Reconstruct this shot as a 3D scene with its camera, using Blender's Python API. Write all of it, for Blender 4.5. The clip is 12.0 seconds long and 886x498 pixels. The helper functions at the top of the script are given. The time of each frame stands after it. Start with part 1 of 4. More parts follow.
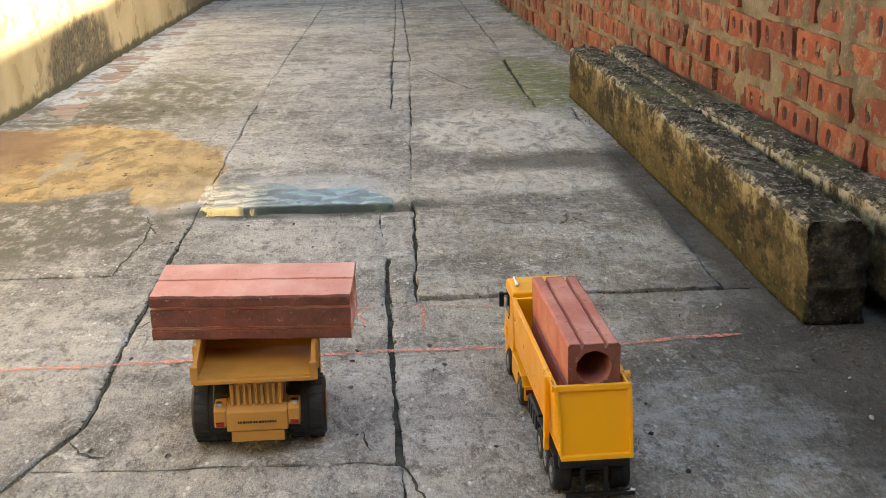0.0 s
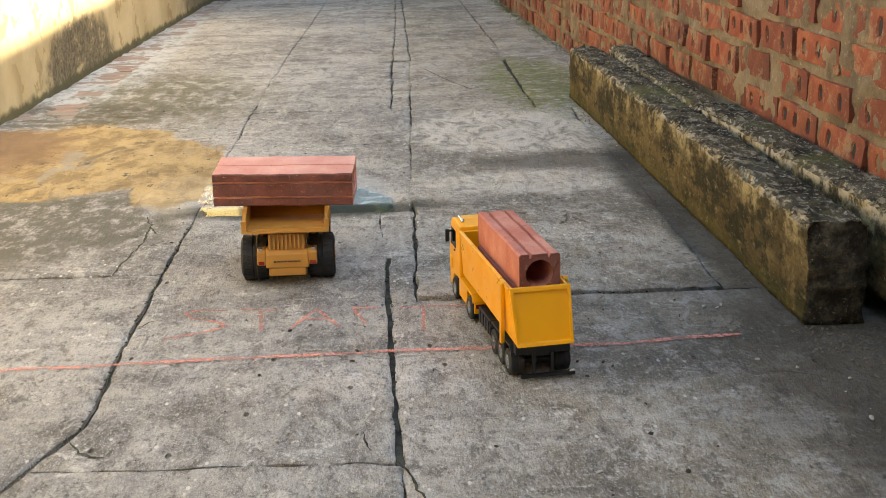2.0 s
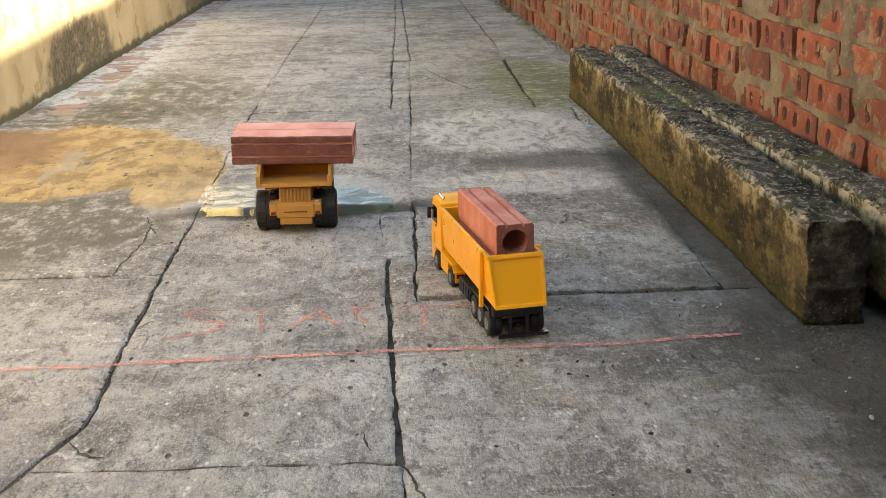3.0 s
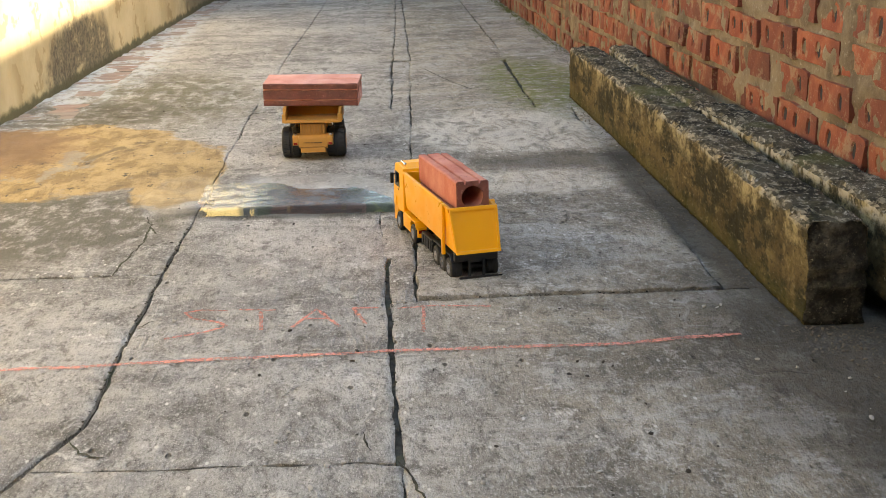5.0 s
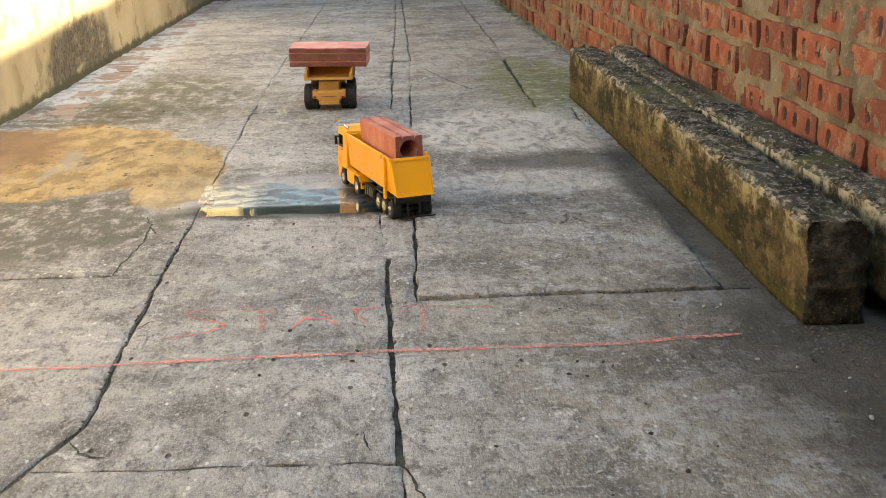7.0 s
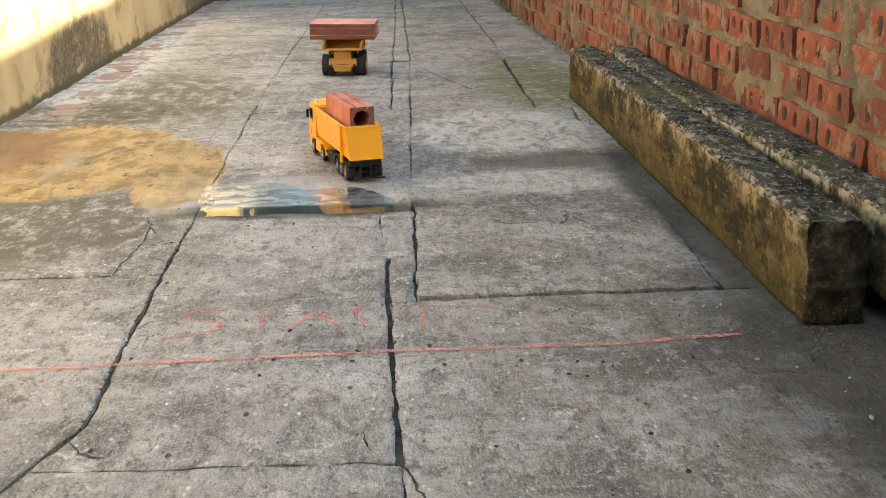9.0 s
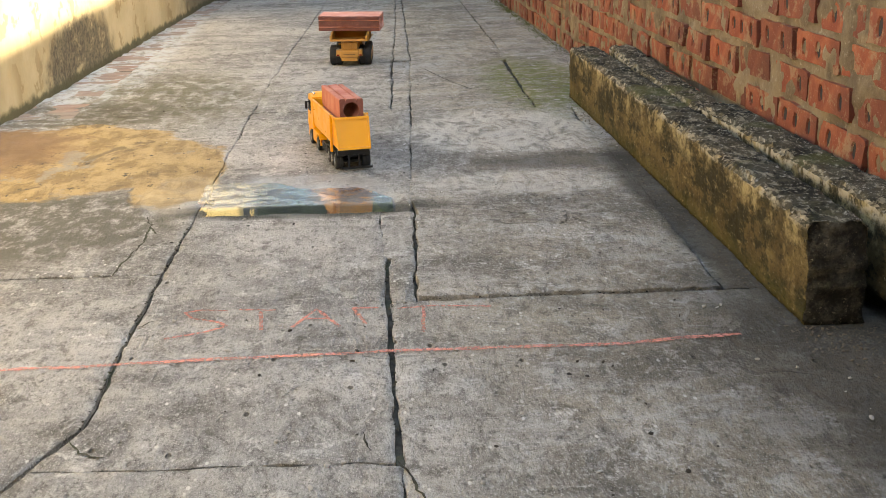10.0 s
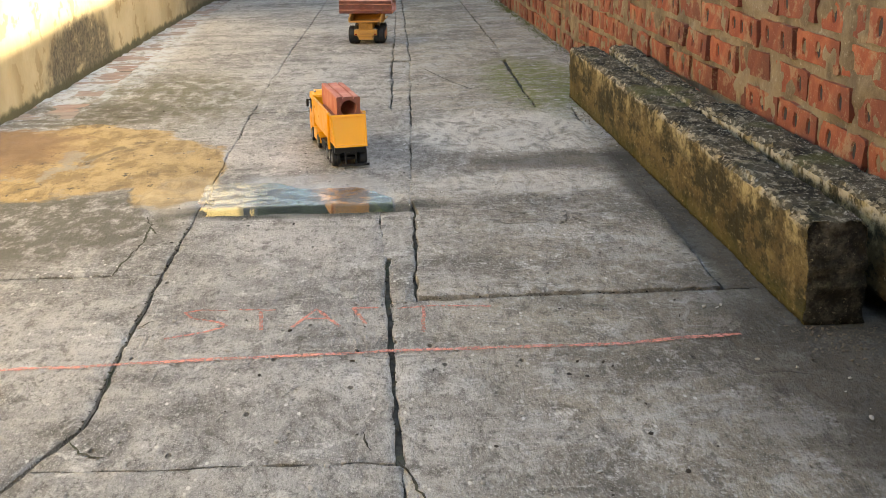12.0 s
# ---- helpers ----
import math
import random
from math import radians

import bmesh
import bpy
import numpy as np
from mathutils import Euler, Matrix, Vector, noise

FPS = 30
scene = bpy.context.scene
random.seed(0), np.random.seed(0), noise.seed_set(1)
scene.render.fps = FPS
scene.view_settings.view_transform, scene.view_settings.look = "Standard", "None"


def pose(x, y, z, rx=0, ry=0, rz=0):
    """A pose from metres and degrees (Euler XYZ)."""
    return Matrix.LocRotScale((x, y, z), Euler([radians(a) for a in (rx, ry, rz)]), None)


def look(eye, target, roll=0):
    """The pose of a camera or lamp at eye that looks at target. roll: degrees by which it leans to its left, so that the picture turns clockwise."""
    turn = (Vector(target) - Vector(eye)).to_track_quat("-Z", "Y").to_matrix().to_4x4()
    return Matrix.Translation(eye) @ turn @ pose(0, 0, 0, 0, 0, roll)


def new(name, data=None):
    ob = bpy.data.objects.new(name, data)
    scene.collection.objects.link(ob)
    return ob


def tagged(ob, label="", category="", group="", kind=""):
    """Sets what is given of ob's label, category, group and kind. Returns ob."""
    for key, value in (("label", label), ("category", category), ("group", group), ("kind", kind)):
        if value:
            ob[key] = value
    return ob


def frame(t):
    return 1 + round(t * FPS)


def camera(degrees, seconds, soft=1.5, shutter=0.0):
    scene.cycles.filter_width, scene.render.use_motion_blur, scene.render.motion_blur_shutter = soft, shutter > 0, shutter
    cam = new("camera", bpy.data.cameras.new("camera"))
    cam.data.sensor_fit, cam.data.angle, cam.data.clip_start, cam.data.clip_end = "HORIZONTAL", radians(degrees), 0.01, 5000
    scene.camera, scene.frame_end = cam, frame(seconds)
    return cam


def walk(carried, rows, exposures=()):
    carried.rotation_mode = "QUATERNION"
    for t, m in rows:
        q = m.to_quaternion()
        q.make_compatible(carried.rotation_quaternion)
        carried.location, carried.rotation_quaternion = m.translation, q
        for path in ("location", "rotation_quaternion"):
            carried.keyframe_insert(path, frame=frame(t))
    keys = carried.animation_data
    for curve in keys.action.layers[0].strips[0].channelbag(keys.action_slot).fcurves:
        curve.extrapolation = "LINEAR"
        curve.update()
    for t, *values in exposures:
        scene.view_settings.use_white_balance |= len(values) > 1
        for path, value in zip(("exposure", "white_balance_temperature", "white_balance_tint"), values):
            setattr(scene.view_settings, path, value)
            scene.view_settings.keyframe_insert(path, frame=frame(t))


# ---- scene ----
cam = camera(40.93, 12.0, soft=0.6)
CAM = pose(0, 0, 0.5985, 90 - 16.727, 0, -3.496) @ pose(0, 0, 0, 0, 0, -0.974)
walk(cam, [(0, CAM), (12, CAM)], exposures=[(0, 2.68, 7900, 5), (12, 2.68, 7900, 5)])

# ---- light ----
SUN_EL, SUN_AZ = 32.0, 115.0          # elevation; bearing from +y towards +x
world = bpy.data.worlds.new("sky")
scene.world = world
world.use_nodes = True
wn = world.node_tree
sky = wn.nodes.new("ShaderNodeTexSky")
sky.sky_type, sky.sun_disc = "NISHITA", False
sky.sun_elevation, sky.sun_rotation = radians(SUN_EL), radians(SUN_AZ)
sky.air_density, sky.dust_density, sky.ozone_density = 1.0, 2.4, 0.8
wn.nodes["Background"].inputs["Strength"].default_value = 0.13
wn.links.new(sky.outputs[0], wn.nodes["Background"].inputs["Color"])
sun_data = bpy.data.lights.new("sun", "SUN")
sun_data.energy, sun_data.angle, sun_data.color = 3.6, radians(1.2), (1.0, 0.9, 0.74)
sun = new("sun", sun_data)
se, sa = radians(SUN_EL), radians(SUN_AZ)
sun.matrix_world = look((math.sin(sa) * math.cos(se) * 9, math.cos(sa) * math.cos(se) * 9, math.sin(se) * 9), (0, 0, 0))


# ---- material tools ----
class Mat:
    """A node material with short calls."""

    def __init__(self, name, rough=0.7, metal=0.0, spec=0.5):
        self.m = bpy.data.materials.new(name)
        self.m.use_nodes = True
        self.n, self.l = self.m.node_tree.nodes, self.m.node_tree.links
        self.b = self.n["Principled BSDF"]
        self.b.inputs["Roughness"].default_value = rough
        self.b.inputs["Metallic"].default_value = metal
        self.b.inputs["Specular IOR Level"].default_value = spec
        self.co = self.n.new("ShaderNodeTexCoord").outputs["Object"]

    def put(self, sock, v):
        if isinstance(v, bpy.types.NodeSocket):
            self.l.new(v, sock)
        else:
            sock.default_value = (*v, 1.0) if isinstance(v, tuple) and len(v) == 3 and sock.type == "RGBA" else v

    def scaled(self, sx, sy, sz, ox=0, oy=0, oz=0, rz=0):
        n = self.n.new("ShaderNodeMapping")
        n.inputs["Scale"].default_value = (sx, sy, sz)
        n.inputs["Location"].default_value = (ox, oy, oz)
        n.inputs["Rotation"].default_value = (0, 0, radians(rz))
        self.l.new(self.co, n.inputs["Vector"])
        return n.outputs[0]

    def noise(self, scale, detail=4.0, rough=0.55, vec=None, distort=0.0, w=None):
        n = self.n.new("ShaderNodeTexNoise")
        n.inputs["Scale"].default_value, n.inputs["Detail"].default_value = scale, detail
        n.inputs["Roughness"].default_value, n.inputs["Distortion"].default_value = rough, distort
        self.l.new(vec or self.co, n.inputs["Vector"])
        return n.outputs["Fac"]

    def cells(self, scale, vec=None, feature="F1", out="Distance", rand=1.0):
        n = self.n.new("ShaderNodeTexVoronoi")
        n.feature = feature
        n.inputs["Scale"].default_value = scale
        n.inputs["Randomness"].default_value = rand
        self.l.new(vec or self.co, n.inputs["Vector"])
        return n.outputs[out]

    def ramp(self, fac, lo, hi, a=0.0, b=1.0):
        n = self.n.new("ShaderNodeMapRange")
        n.interpolation_type = "SMOOTHSTEP"
        n.inputs["From Min"].default_value, n.inputs["From Max"].default_value = lo, hi
        n.inputs["To Min"].default_value, n.inputs["To Max"].default_value = a, b
        self.l.new(fac, n.inputs["Value"])
        return n.outputs[0]

    def math(self, op, a, b=0.0):
        n = self.n.new("ShaderNodeMath")
        n.operation = op
        self.put(n.inputs[0], a), self.put(n.inputs[1], b)
        return n.outputs[0]

    def mix(self, fac, a, b, blend="MIX"):
        n = self.n.new("ShaderNodeMix")
        n.data_type, n.blend_type = "RGBA", blend
        self.put(n.inputs["Factor"], fac), self.put(n.inputs["A"], a), self.put(n.inputs["B"], b)
        return n.outputs["Result"]

    def xyz(self):
        n = self.n.new("ShaderNodeSeparateXYZ")
        self.l.new(self.co, n.inputs[0])
        return n.outputs

    def blob(self, cx, cy, rx, ry, soft=0.35, wob=0.5, scale=6.0, axes=(0, 1)):
        """A stain of uneven outline round (cx, cy), 1 inside."""
        p = self.xyz()
        dx = self.math("DIVIDE", self.math("SUBTRACT", p[axes[0]], cx), rx)
        dy = self.math("DIVIDE", self.math("SUBTRACT", p[axes[1]], cy), ry)
        d = self.math("SQRT", self.math("ADD", self.math("MULTIPLY", dx, dx), self.math("MULTIPLY", dy, dy)))
        nz = self.math("MULTIPLY", self.math("SUBTRACT", self.noise(scale, 5, 0.6), 0.5), wob * 2)
        return self.ramp(self.math("ADD", d, nz), 1.0 + soft / 2, 1.0 - soft / 2)

    def random(self):
        return self.n.new("ShaderNodeObjectInfo").outputs["Random"]

    def color(self, v):
        self.put(self.b.inputs["Base Color"], v)
        return self

    def rough(self, v):
        self.put(self.b.inputs["Roughness"], v)
        return self

    def bump(self, h, strength=0.4, dist=0.004):
        n = self.n.new("ShaderNodeBump")
        n.inputs["Strength"].default_value, n.inputs["Distance"].default_value = strength, dist
        self.l.new(h, n.inputs["Height"])
        self.l.new(n.outputs[0], self.b.inputs["Normal"])
        return self


# ---- materials ----
def concrete_floor():
    k = Mat("worn_concrete", 0.8, spec=0.22)
    grain = k.scaled(1.0, 0.5, 1.0)
    big, mid = k.noise(1.7, 5, 0.6), k.noise(6.5, 8, 0.72, distort=0.5)
    patch = k.noise(21, 7, 0.72, grain, distort=0.7)
    fine, grit, salt = k.noise(70, 6, 0.72, grain), k.noise(230, 3, 0.7, grain), k.noise(620, 2, 0.6, grain)
    scr_a = k.noise(1.0, 5, 0.7, k.scaled(14, 62, 20, rz=24))
    scr_b = k.noise(1.0, 5, 0.7, k.scaled(70, 20, 20, rz=-33))
    x = k.xyz()[0]
    side = k.ramp(k.math("ADD", x, k.math("MULTIPLY", k.math("SUBTRACT", big, 0.5), 0.5)), -0.15, 0.35)
    c = k.mix(k.ramp(big, 0.36, 0.62), k.mix(side, (0.26, 0.255, 0.245), (0.235, 0.208, 0.165)), k.mix(side, (0.43, 0.422, 0.405), (0.40, 0.36, 0.29)))
    stain = k.noise(1.0, 7, 0.7, k.scaled(2.2, 4.5, 3, 3.1, 1.7, 0), distort=0.6)
    c = k.mix(k.ramp(stain, 0.50, 0.41, 0, 0.6), c, k.mix(side, (0.15, 0.148, 0.145), (0.115, 0.105, 0.085)))
    c = k.mix(k.ramp(stain, 0.55, 0.63, 0, 0.6), c, (0.50, 0.49, 0.465))
    c = k.mix(k.ramp(mid, 0.50, 0.67, 0, 0.65), c, (0.50, 0.485, 0.455))
    c = k.mix(k.ramp(mid, 0.49, 0.34, 0, 0.6), c, (0.12, 0.112, 0.098))
    c = k.mix(k.ramp(patch, 0.53, 0.62, 0, 0.6), c, (0.49, 0.475, 0.445))
    c = k.mix(k.ramp(patch, 0.46, 0.37, 0, 0.6), c, (0.10, 0.092, 0.08))
    c = k.mix(k.ramp(scr_a, 0.60, 0.68, 0, 0.6), c, (0.50, 0.49, 0.46))
    c = k.mix(k.ramp(scr_b, 0.62, 0.70, 0, 0.5), c, (0.48, 0.47, 0.44))
    c = k.mix(k.ramp(fine, 0.48, 0.35, 0.0, 0.65), c, (0.085, 0.08, 0.07))
    c = k.mix(k.ramp(fine, 0.54, 0.66, 0.0, 0.5), c, (0.52, 0.51, 0.49))
    c = k.mix(k.ramp(grit, 0.55, 0.66, 0, 0.42), c, (0.62, 0.61, 0.58))
    c = k.mix(k.ramp(grit, 0.45, 0.34, 0, 0.45), c, (0.07, 0.066, 0.06))
    c = k.mix(k.ramp(salt, 0.60, 0.68, 0, 0.5), c, (0.70, 0.69, 0.66))
    c = k.mix(k.ramp(salt, 0.40, 0.32, 0, 0.5), c, (0.05, 0.048, 0.044))
    pits = k.ramp(k.cells(34, grain), 0.14, 0.07)
    pits = k.math("MULTIPLY", pits, k.ramp(k.noise(9, 3), 0.52, 0.58))
    c = k.mix(k.math("MULTIPLY", pits, 0.85), c, (0.04, 0.038, 0.034))
    flecks = k.math("MULTIPLY", k.ramp(k.cells(58, grain), 0.17, 0.10), k.ramp(k.noise(7, 4), 0.46, 0.60))
    c = k.mix(k.math("MULTIPLY", flecks, 0.8), c, (0.72, 0.71, 0.68))
    scuff = k.math("MULTIPLY", k.ramp(k.noise(11, 6, 0.75), 0.57, 0.64), k.ramp(grit, 0.40, 0.60, 0.3, 1.0))
    c = k.mix(k.math("MULTIPLY", scuff, 0.8), c, (0.62, 0.61, 0.585))
    warp = k.n.new("ShaderNodeMix")
    warp.data_type = "VECTOR"
    warp.inputs["Factor"].default_value = 0.22
    k.l.new(k.co, warp.inputs[4])
    nv = k.n.new("ShaderNodeTexNoise")
    nv.inputs["Scale"].default_value, nv.inputs["Detail"].default_value = 5.0, 6.0
    k.l.new(k.co, nv.inputs["Vector"]), k.l.new(nv.outputs["Color"], warp.inputs[5])
    crack = k.ramp(k.cells(2.3, warp.outputs[1], "DISTANCE_TO_EDGE"), 0.010, 0.003)
    crack = k.math("MULTIPLY", crack, k.ramp(k.noise(2.6, 3), 0.56, 0.64, 0, 0.6))
    c = k.mix(k.math("MULTIPLY", crack, 0.7), c, (0.04, 0.038, 0.033))
    # whitish worn cement, brushed while wet
    brush = k.noise(1.0, 6, 0.7, k.scaled(17, 8, 10, rz=12), distort=2.0)
    zone = k.math("MAXIMUM", k.blob(0.35, 3.04, 0.24, 0.30, 0.4, 0.45, 7), k.math("MULTIPLY", k.blob(0.34, 2.46, 0.20, 0.10, 0.5, 0.5, 7), 0.8))
    c = k.mix(k.math("MULTIPLY", zone, k.ramp(brush, 0.40, 0.58, 0.1, 0.7)), c, (0.70, 0.675, 0.61))
    c = k.mix(k.math("MULTIPLY", zone, k.ramp(brush, 0.42, 0.34, 0, 0.45)), c, (0.12, 0.11, 0.09))
    dark = k.math("MULTIPLY", k.blob(0.46, 2.66, 0.20, 0.09, 0.7, 0.5, 6), 0.7)
    c = k.mix(dark, c, (0.085, 0.08, 0.07))
    # lime wash along the plaster wall, moss, painted shade at right, yellow mud
    # pale lime, with the sky's bluish sheen put into its colour
    lime_sheen = k.math("MULTIPLY", k.blob(-0.93, 4.6, 0.17, 1.9, 0.5, 0.4, 9), k.ramp(k.noise(24, 6, 0.72, grain), 0.42, 0.56))
    c = k.mix(k.math("MULTIPLY", lime_sheen, 0.75), c, (0.50, 0.55, 0.60))
    moss = k.math("MULTIPLY", k.blob(0.55, 3.85, 0.17, 0.55, 0.7, 0.5, 8), k.ramp(k.noise(30, 5, 0.7), 0.38, 0.56))
    c = k.mix(k.math("MULTIPLY", moss, 0.8), c, (0.15, 0.17, 0.04))
    moss = k.math("MULTIPLY", k.blob(-0.60, 3.70, 0.27, 0.50, 0.8, 0.6, 6), k.ramp(k.noise(22, 6, 0.72, grain), 0.38, 0.56))
    c = k.mix(k.math("MULTIPLY", moss, 0.75), c, (0.115, 0.11, 0.065))
    moss = k.math("MULTIPLY", k.blob(-0.70, 2.24, 0.32, 0.27, 0.6, 0.6, 6), k.ramp(k.noise(26, 6, 0.75, grain), 0.36, 0.54))
    c = k.mix(k.math("MULTIPLY", moss, 0.9), c, (0.115, 0.11, 0.09))
    grime = k.math("MULTIPLY", k.blob(-0.86, 3.42, 0.30, 0.24, 0.7, 0.6, 6), k.ramp(k.noise(18, 6, 0.75), 0.34, 0.56))
    c = k.mix(k.math("MULTIPLY", grime, 0.85), c, (0.095, 0.085, 0.065))
    # shade by the brick wall and beam foot, painted as dark colour
    wall_shade = k.math("MAXIMUM", k.blob(0.72, 1.40, 0.28, 0.55, 0.9, 0.45, 5), k.blob(0.60, 2.2, 0.07, 0.7, 0.7, 0.5, 6))
    c = k.mix(k.math("MULTIPLY", wall_shade, 0.82), c, (0.042, 0.037, 0.029))
    mud = k.math("MAXIMUM", k.blob(-0.82, 2.84, 0.42, 0.40, 0.10, 0.42, 5), k.blob(-0.43, 2.64, 0.095, 0.32, 0.12, 0.35, 7))
    streak = k.noise(9, 7, 0.72, grain, distort=0.8)
    mudc = k.mix(k.ramp(k.noise(14, 7, 0.72, grain), 0.38, 0.60), (0.22, 0.15, 0.065), (0.42, 0.305, 0.15))
    mudc = k.mix(k.ramp(streak, 0.56, 0.64, 0, 0.8), mudc, (0.13, 0.09, 0.048))
    mudc = k.mix(k.ramp(k.noise(32, 6, 0.75, grain), 0.60, 0.64, 0, 0.95), mudc, (0.05, 0.04, 0.028))
    mudc = k.mix(k.ramp(k.noise(6, 6, 0.7, grain), 0.57, 0.64, 0, 0.75), mudc, (0.27, 0.255, 0.22))
    mudc = k.mix(k.ramp(grit, 0.42, 0.30, 0, 0.5), mudc, (0.16, 0.11, 0.05))
    brown = k.blob(-1.0, 2.95, 0.26, 0.34, 0.6, 0.5, 7)
    mudc = k.mix(k.math("MULTIPLY", brown, 0.8), mudc, (0.17, 0.095, 0.05))
    c = k.mix(k.math("MULTIPLY", mud, 0.94), c, mudc)
    wet = k.math("MAXIMUM", k.blob(-0.14, 2.42, 0.20, 0.19, 0.25, 0.3, 7), k.math("MULTIPLY", k.blob(-0.40, 2.44, 0.085, 0.17, 0.3, 0.35, 9), 0.9))
    c = k.mix(k.math("MULTIPLY", k.math("MULTIPLY", wet, k.math("SUBTRACT", 1.0, mud)), 0.4), c, (0.30, 0.30, 0.295))
    deep = k.blob(-0.13, 2.29, 0.27, 0.065, 0.5, 0.2, 9)
    c = k.mix(k.math("MULTIPLY", deep, 0.85), c, (0.035, 0.037, 0.03))
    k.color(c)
    r = k.ramp(mid, 0.3, 0.7, 0.72, 0.9)
    r = k.math("SUBTRACT", r, k.math("MULTIPLY", mud, 0.05))
    r = k.math("SUBTRACT", r, k.math("MULTIPLY", zone, 0.18))
    k.rough(k.math("MAXIMUM", k.math("SUBTRACT", r, k.math("MULTIPLY", wet, 0.38)), 0.12))
    h = k.math("ADD", k.math("MULTIPLY", fine, 0.7), k.math("MULTIPLY", grit, 0.45))
    h = k.math("ADD", h, k.math("MULTIPLY", patch, 1.0))
    h = k.math("ADD", h, k.math("MULTIPLY", k.math("MULTIPLY", zone, brush), 1.2))
    h = k.math("SUBTRACT", h, k.math("ADD", k.math("MULTIPLY", pits, 0.8), k.math("MULTIPLY", crack, 1.2)))
    h = k.math("MULTIPLY", h, k.math("SUBTRACT", 1.0, k.math("MULTIPLY", k.math("MAXIMUM", wet, k.math("MULTIPLY", mud, 0.7)), 0.8)))
    return k.bump(h, 1.0, 0.008).m


def soil():
    k = Mat("joint_soil", 0.95)
    c = k.mix(k.ramp(k.noise(40, 5), 0.35, 0.65), (0.012, 0.011, 0.008), (0.075, 0.068, 0.052))
    c = k.mix(k.ramp(k.noise(9, 3), 0.5, 0.65, 0, 0.6), c, (0.06, 0.075, 0.04))
    return k.color(c).bump(k.noise(90, 4), 0.8, 0.006).m


def plaster():
    k = Mat("cream_plaster", 0.85)
    yz = (1, 2)
    c = k.mix(k.ramp(k.noise(4, 5, 0.6), 0.35, 0.68), (0.41, 0.33, 0.19), (0.51, 0.425, 0.265))
    c = k.mix(k.ramp(k.noise(22, 4), 0.5, 0.75, 0, 0.4), c, (0.50, 0.37, 0.19))
    peel = k.math("MULTIPLY", k.ramp(k.noise(1.0, 5, 0.6, k.scaled(13, 9, 10)), 0.565, 0.58), k.ramp(k.noise(1.6, 2), 0.42, 0.55))
    c = k.mix(k.math("MULTIPLY", peel, 0.7), c, (0.27, 0.19, 0.085))
    mould = k.blob(4.25, 0.05, 0.46, 0.155, 0.3, 0.4, 9, yz)
    mould = k.math("MULTIPLY", mould, k.ramp(k.noise(1.0, 8, 0.75, k.scaled(14, 8, 14)), 0.30, 0.50))
    c = k.mix(k.math("MULTIPLY", mould, 0.9), c, k.mix(k.ramp(k.noise(60, 5, 0.75), 0.4, 0.62), (0.04, 0.033, 0.022), (0.15, 0.125, 0.08)))
    far = k.blob(7.2, 0.06, 0.9, 0.10, 0.5, 0.5, 7, yz)
    c = k.mix(k.math("MULTIPLY", far, 0.7), c, (0.12, 0.10, 0.07))
    z = k.xyz()[2]
    foot = k.ramp(k.math("ADD", z, k.math("MULTIPLY", k.noise(14, 5, 0.65), 0.06)), 0.064, 0.042)
    c = k.mix(k.math("MULTIPLY", foot, 0.92), c, (0.06, 0.06, 0.025))
    k.color(c)
    return k.bump(k.math("ADD", k.noise(45, 5), k.math("MULTIPLY", peel, -0.6)), 0.4, 0.006).m


def fired_brick(name, red, dark, bright, scale=1.0, tint=0.5, smear=0.0, burnt=False):
    k = Mat(name, 0.85, spec=0.3)
    k.n.new("ShaderNodeNewGeometry").name = "Geometry"
    c = k.mix(k.ramp(k.noise(14 * scale, 5, 0.6), 0.32, 0.68), red, bright)
    c = k.mix(k.ramp(k.noise(5 * scale, 3), 0.52, 0.72, 0, 0.75), c, dark)
    c = k.mix(k.math("MULTIPLY", k.random(), tint), c, dark)
    if smear:
        smudge = k.ramp(k.noise(16, 7, 0.75, k.n["Geometry"].outputs["Position"]), 0.52, 0.60, 0, smear)
        c = k.mix(smudge, c, (0.33, 0.24, 0.14))
    if burnt == "ends":
        ax = k.math("ABSOLUTE", k.xyz()[0])
        c = k.mix(k.ramp(ax, 0.1075, 0.1100, 0, 0.75), c, (0.13, 0.042, 0.032))
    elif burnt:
        # one long side is darker, with an uneven edge
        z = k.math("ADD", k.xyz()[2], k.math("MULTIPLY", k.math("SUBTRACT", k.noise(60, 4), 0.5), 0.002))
        long_side = k.ramp(z, 0.0915, 0.0935, 0, 0.9)
        c = k.mix(long_side, c, k.mix(k.ramp(k.noise(20, 6, 0.7), 0.38, 0.62), (0.065, 0.022, 0.02), (0.16, 0.05, 0.04)))
    c = k.mix(k.ramp(k.noise(190, 3, 0.7), 0.60, 0.74, 0, 0.5), c, (0.62, 0.40, 0.30))
    c = k.mix(k.ramp(k.noise(150, 3, 0.7), 0.40, 0.28, 0, 0.5), c, (0.06, 0.025, 0.02))
    k.color(c)
    return k.bump(k.math("ADD", k.noise(120, 5, 0.7), k.noise(25, 3)), 0.45, 0.0025).m


def mortar():
    k = Mat("old_mortar", 0.92)
    c = k.mix(k.ramp(k.noise(9, 6, 0.65), 0.35, 0.68), (0.14, 0.10, 0.058), (0.28, 0.215, 0.13))
    c = k.mix(k.ramp(k.noise(90, 4, 0.7), 0.55, 0.75, 0, 0.5), c, (0.50, 0.44, 0.33))
    c = k.mix(k.ramp(k.noise(4, 4), 0.58, 0.72, 0, 0.6), c, (0.14, 0.10, 0.06))
    return k.color(c).bump(k.noise(80, 6, 0.7), 0.7, 0.008).m


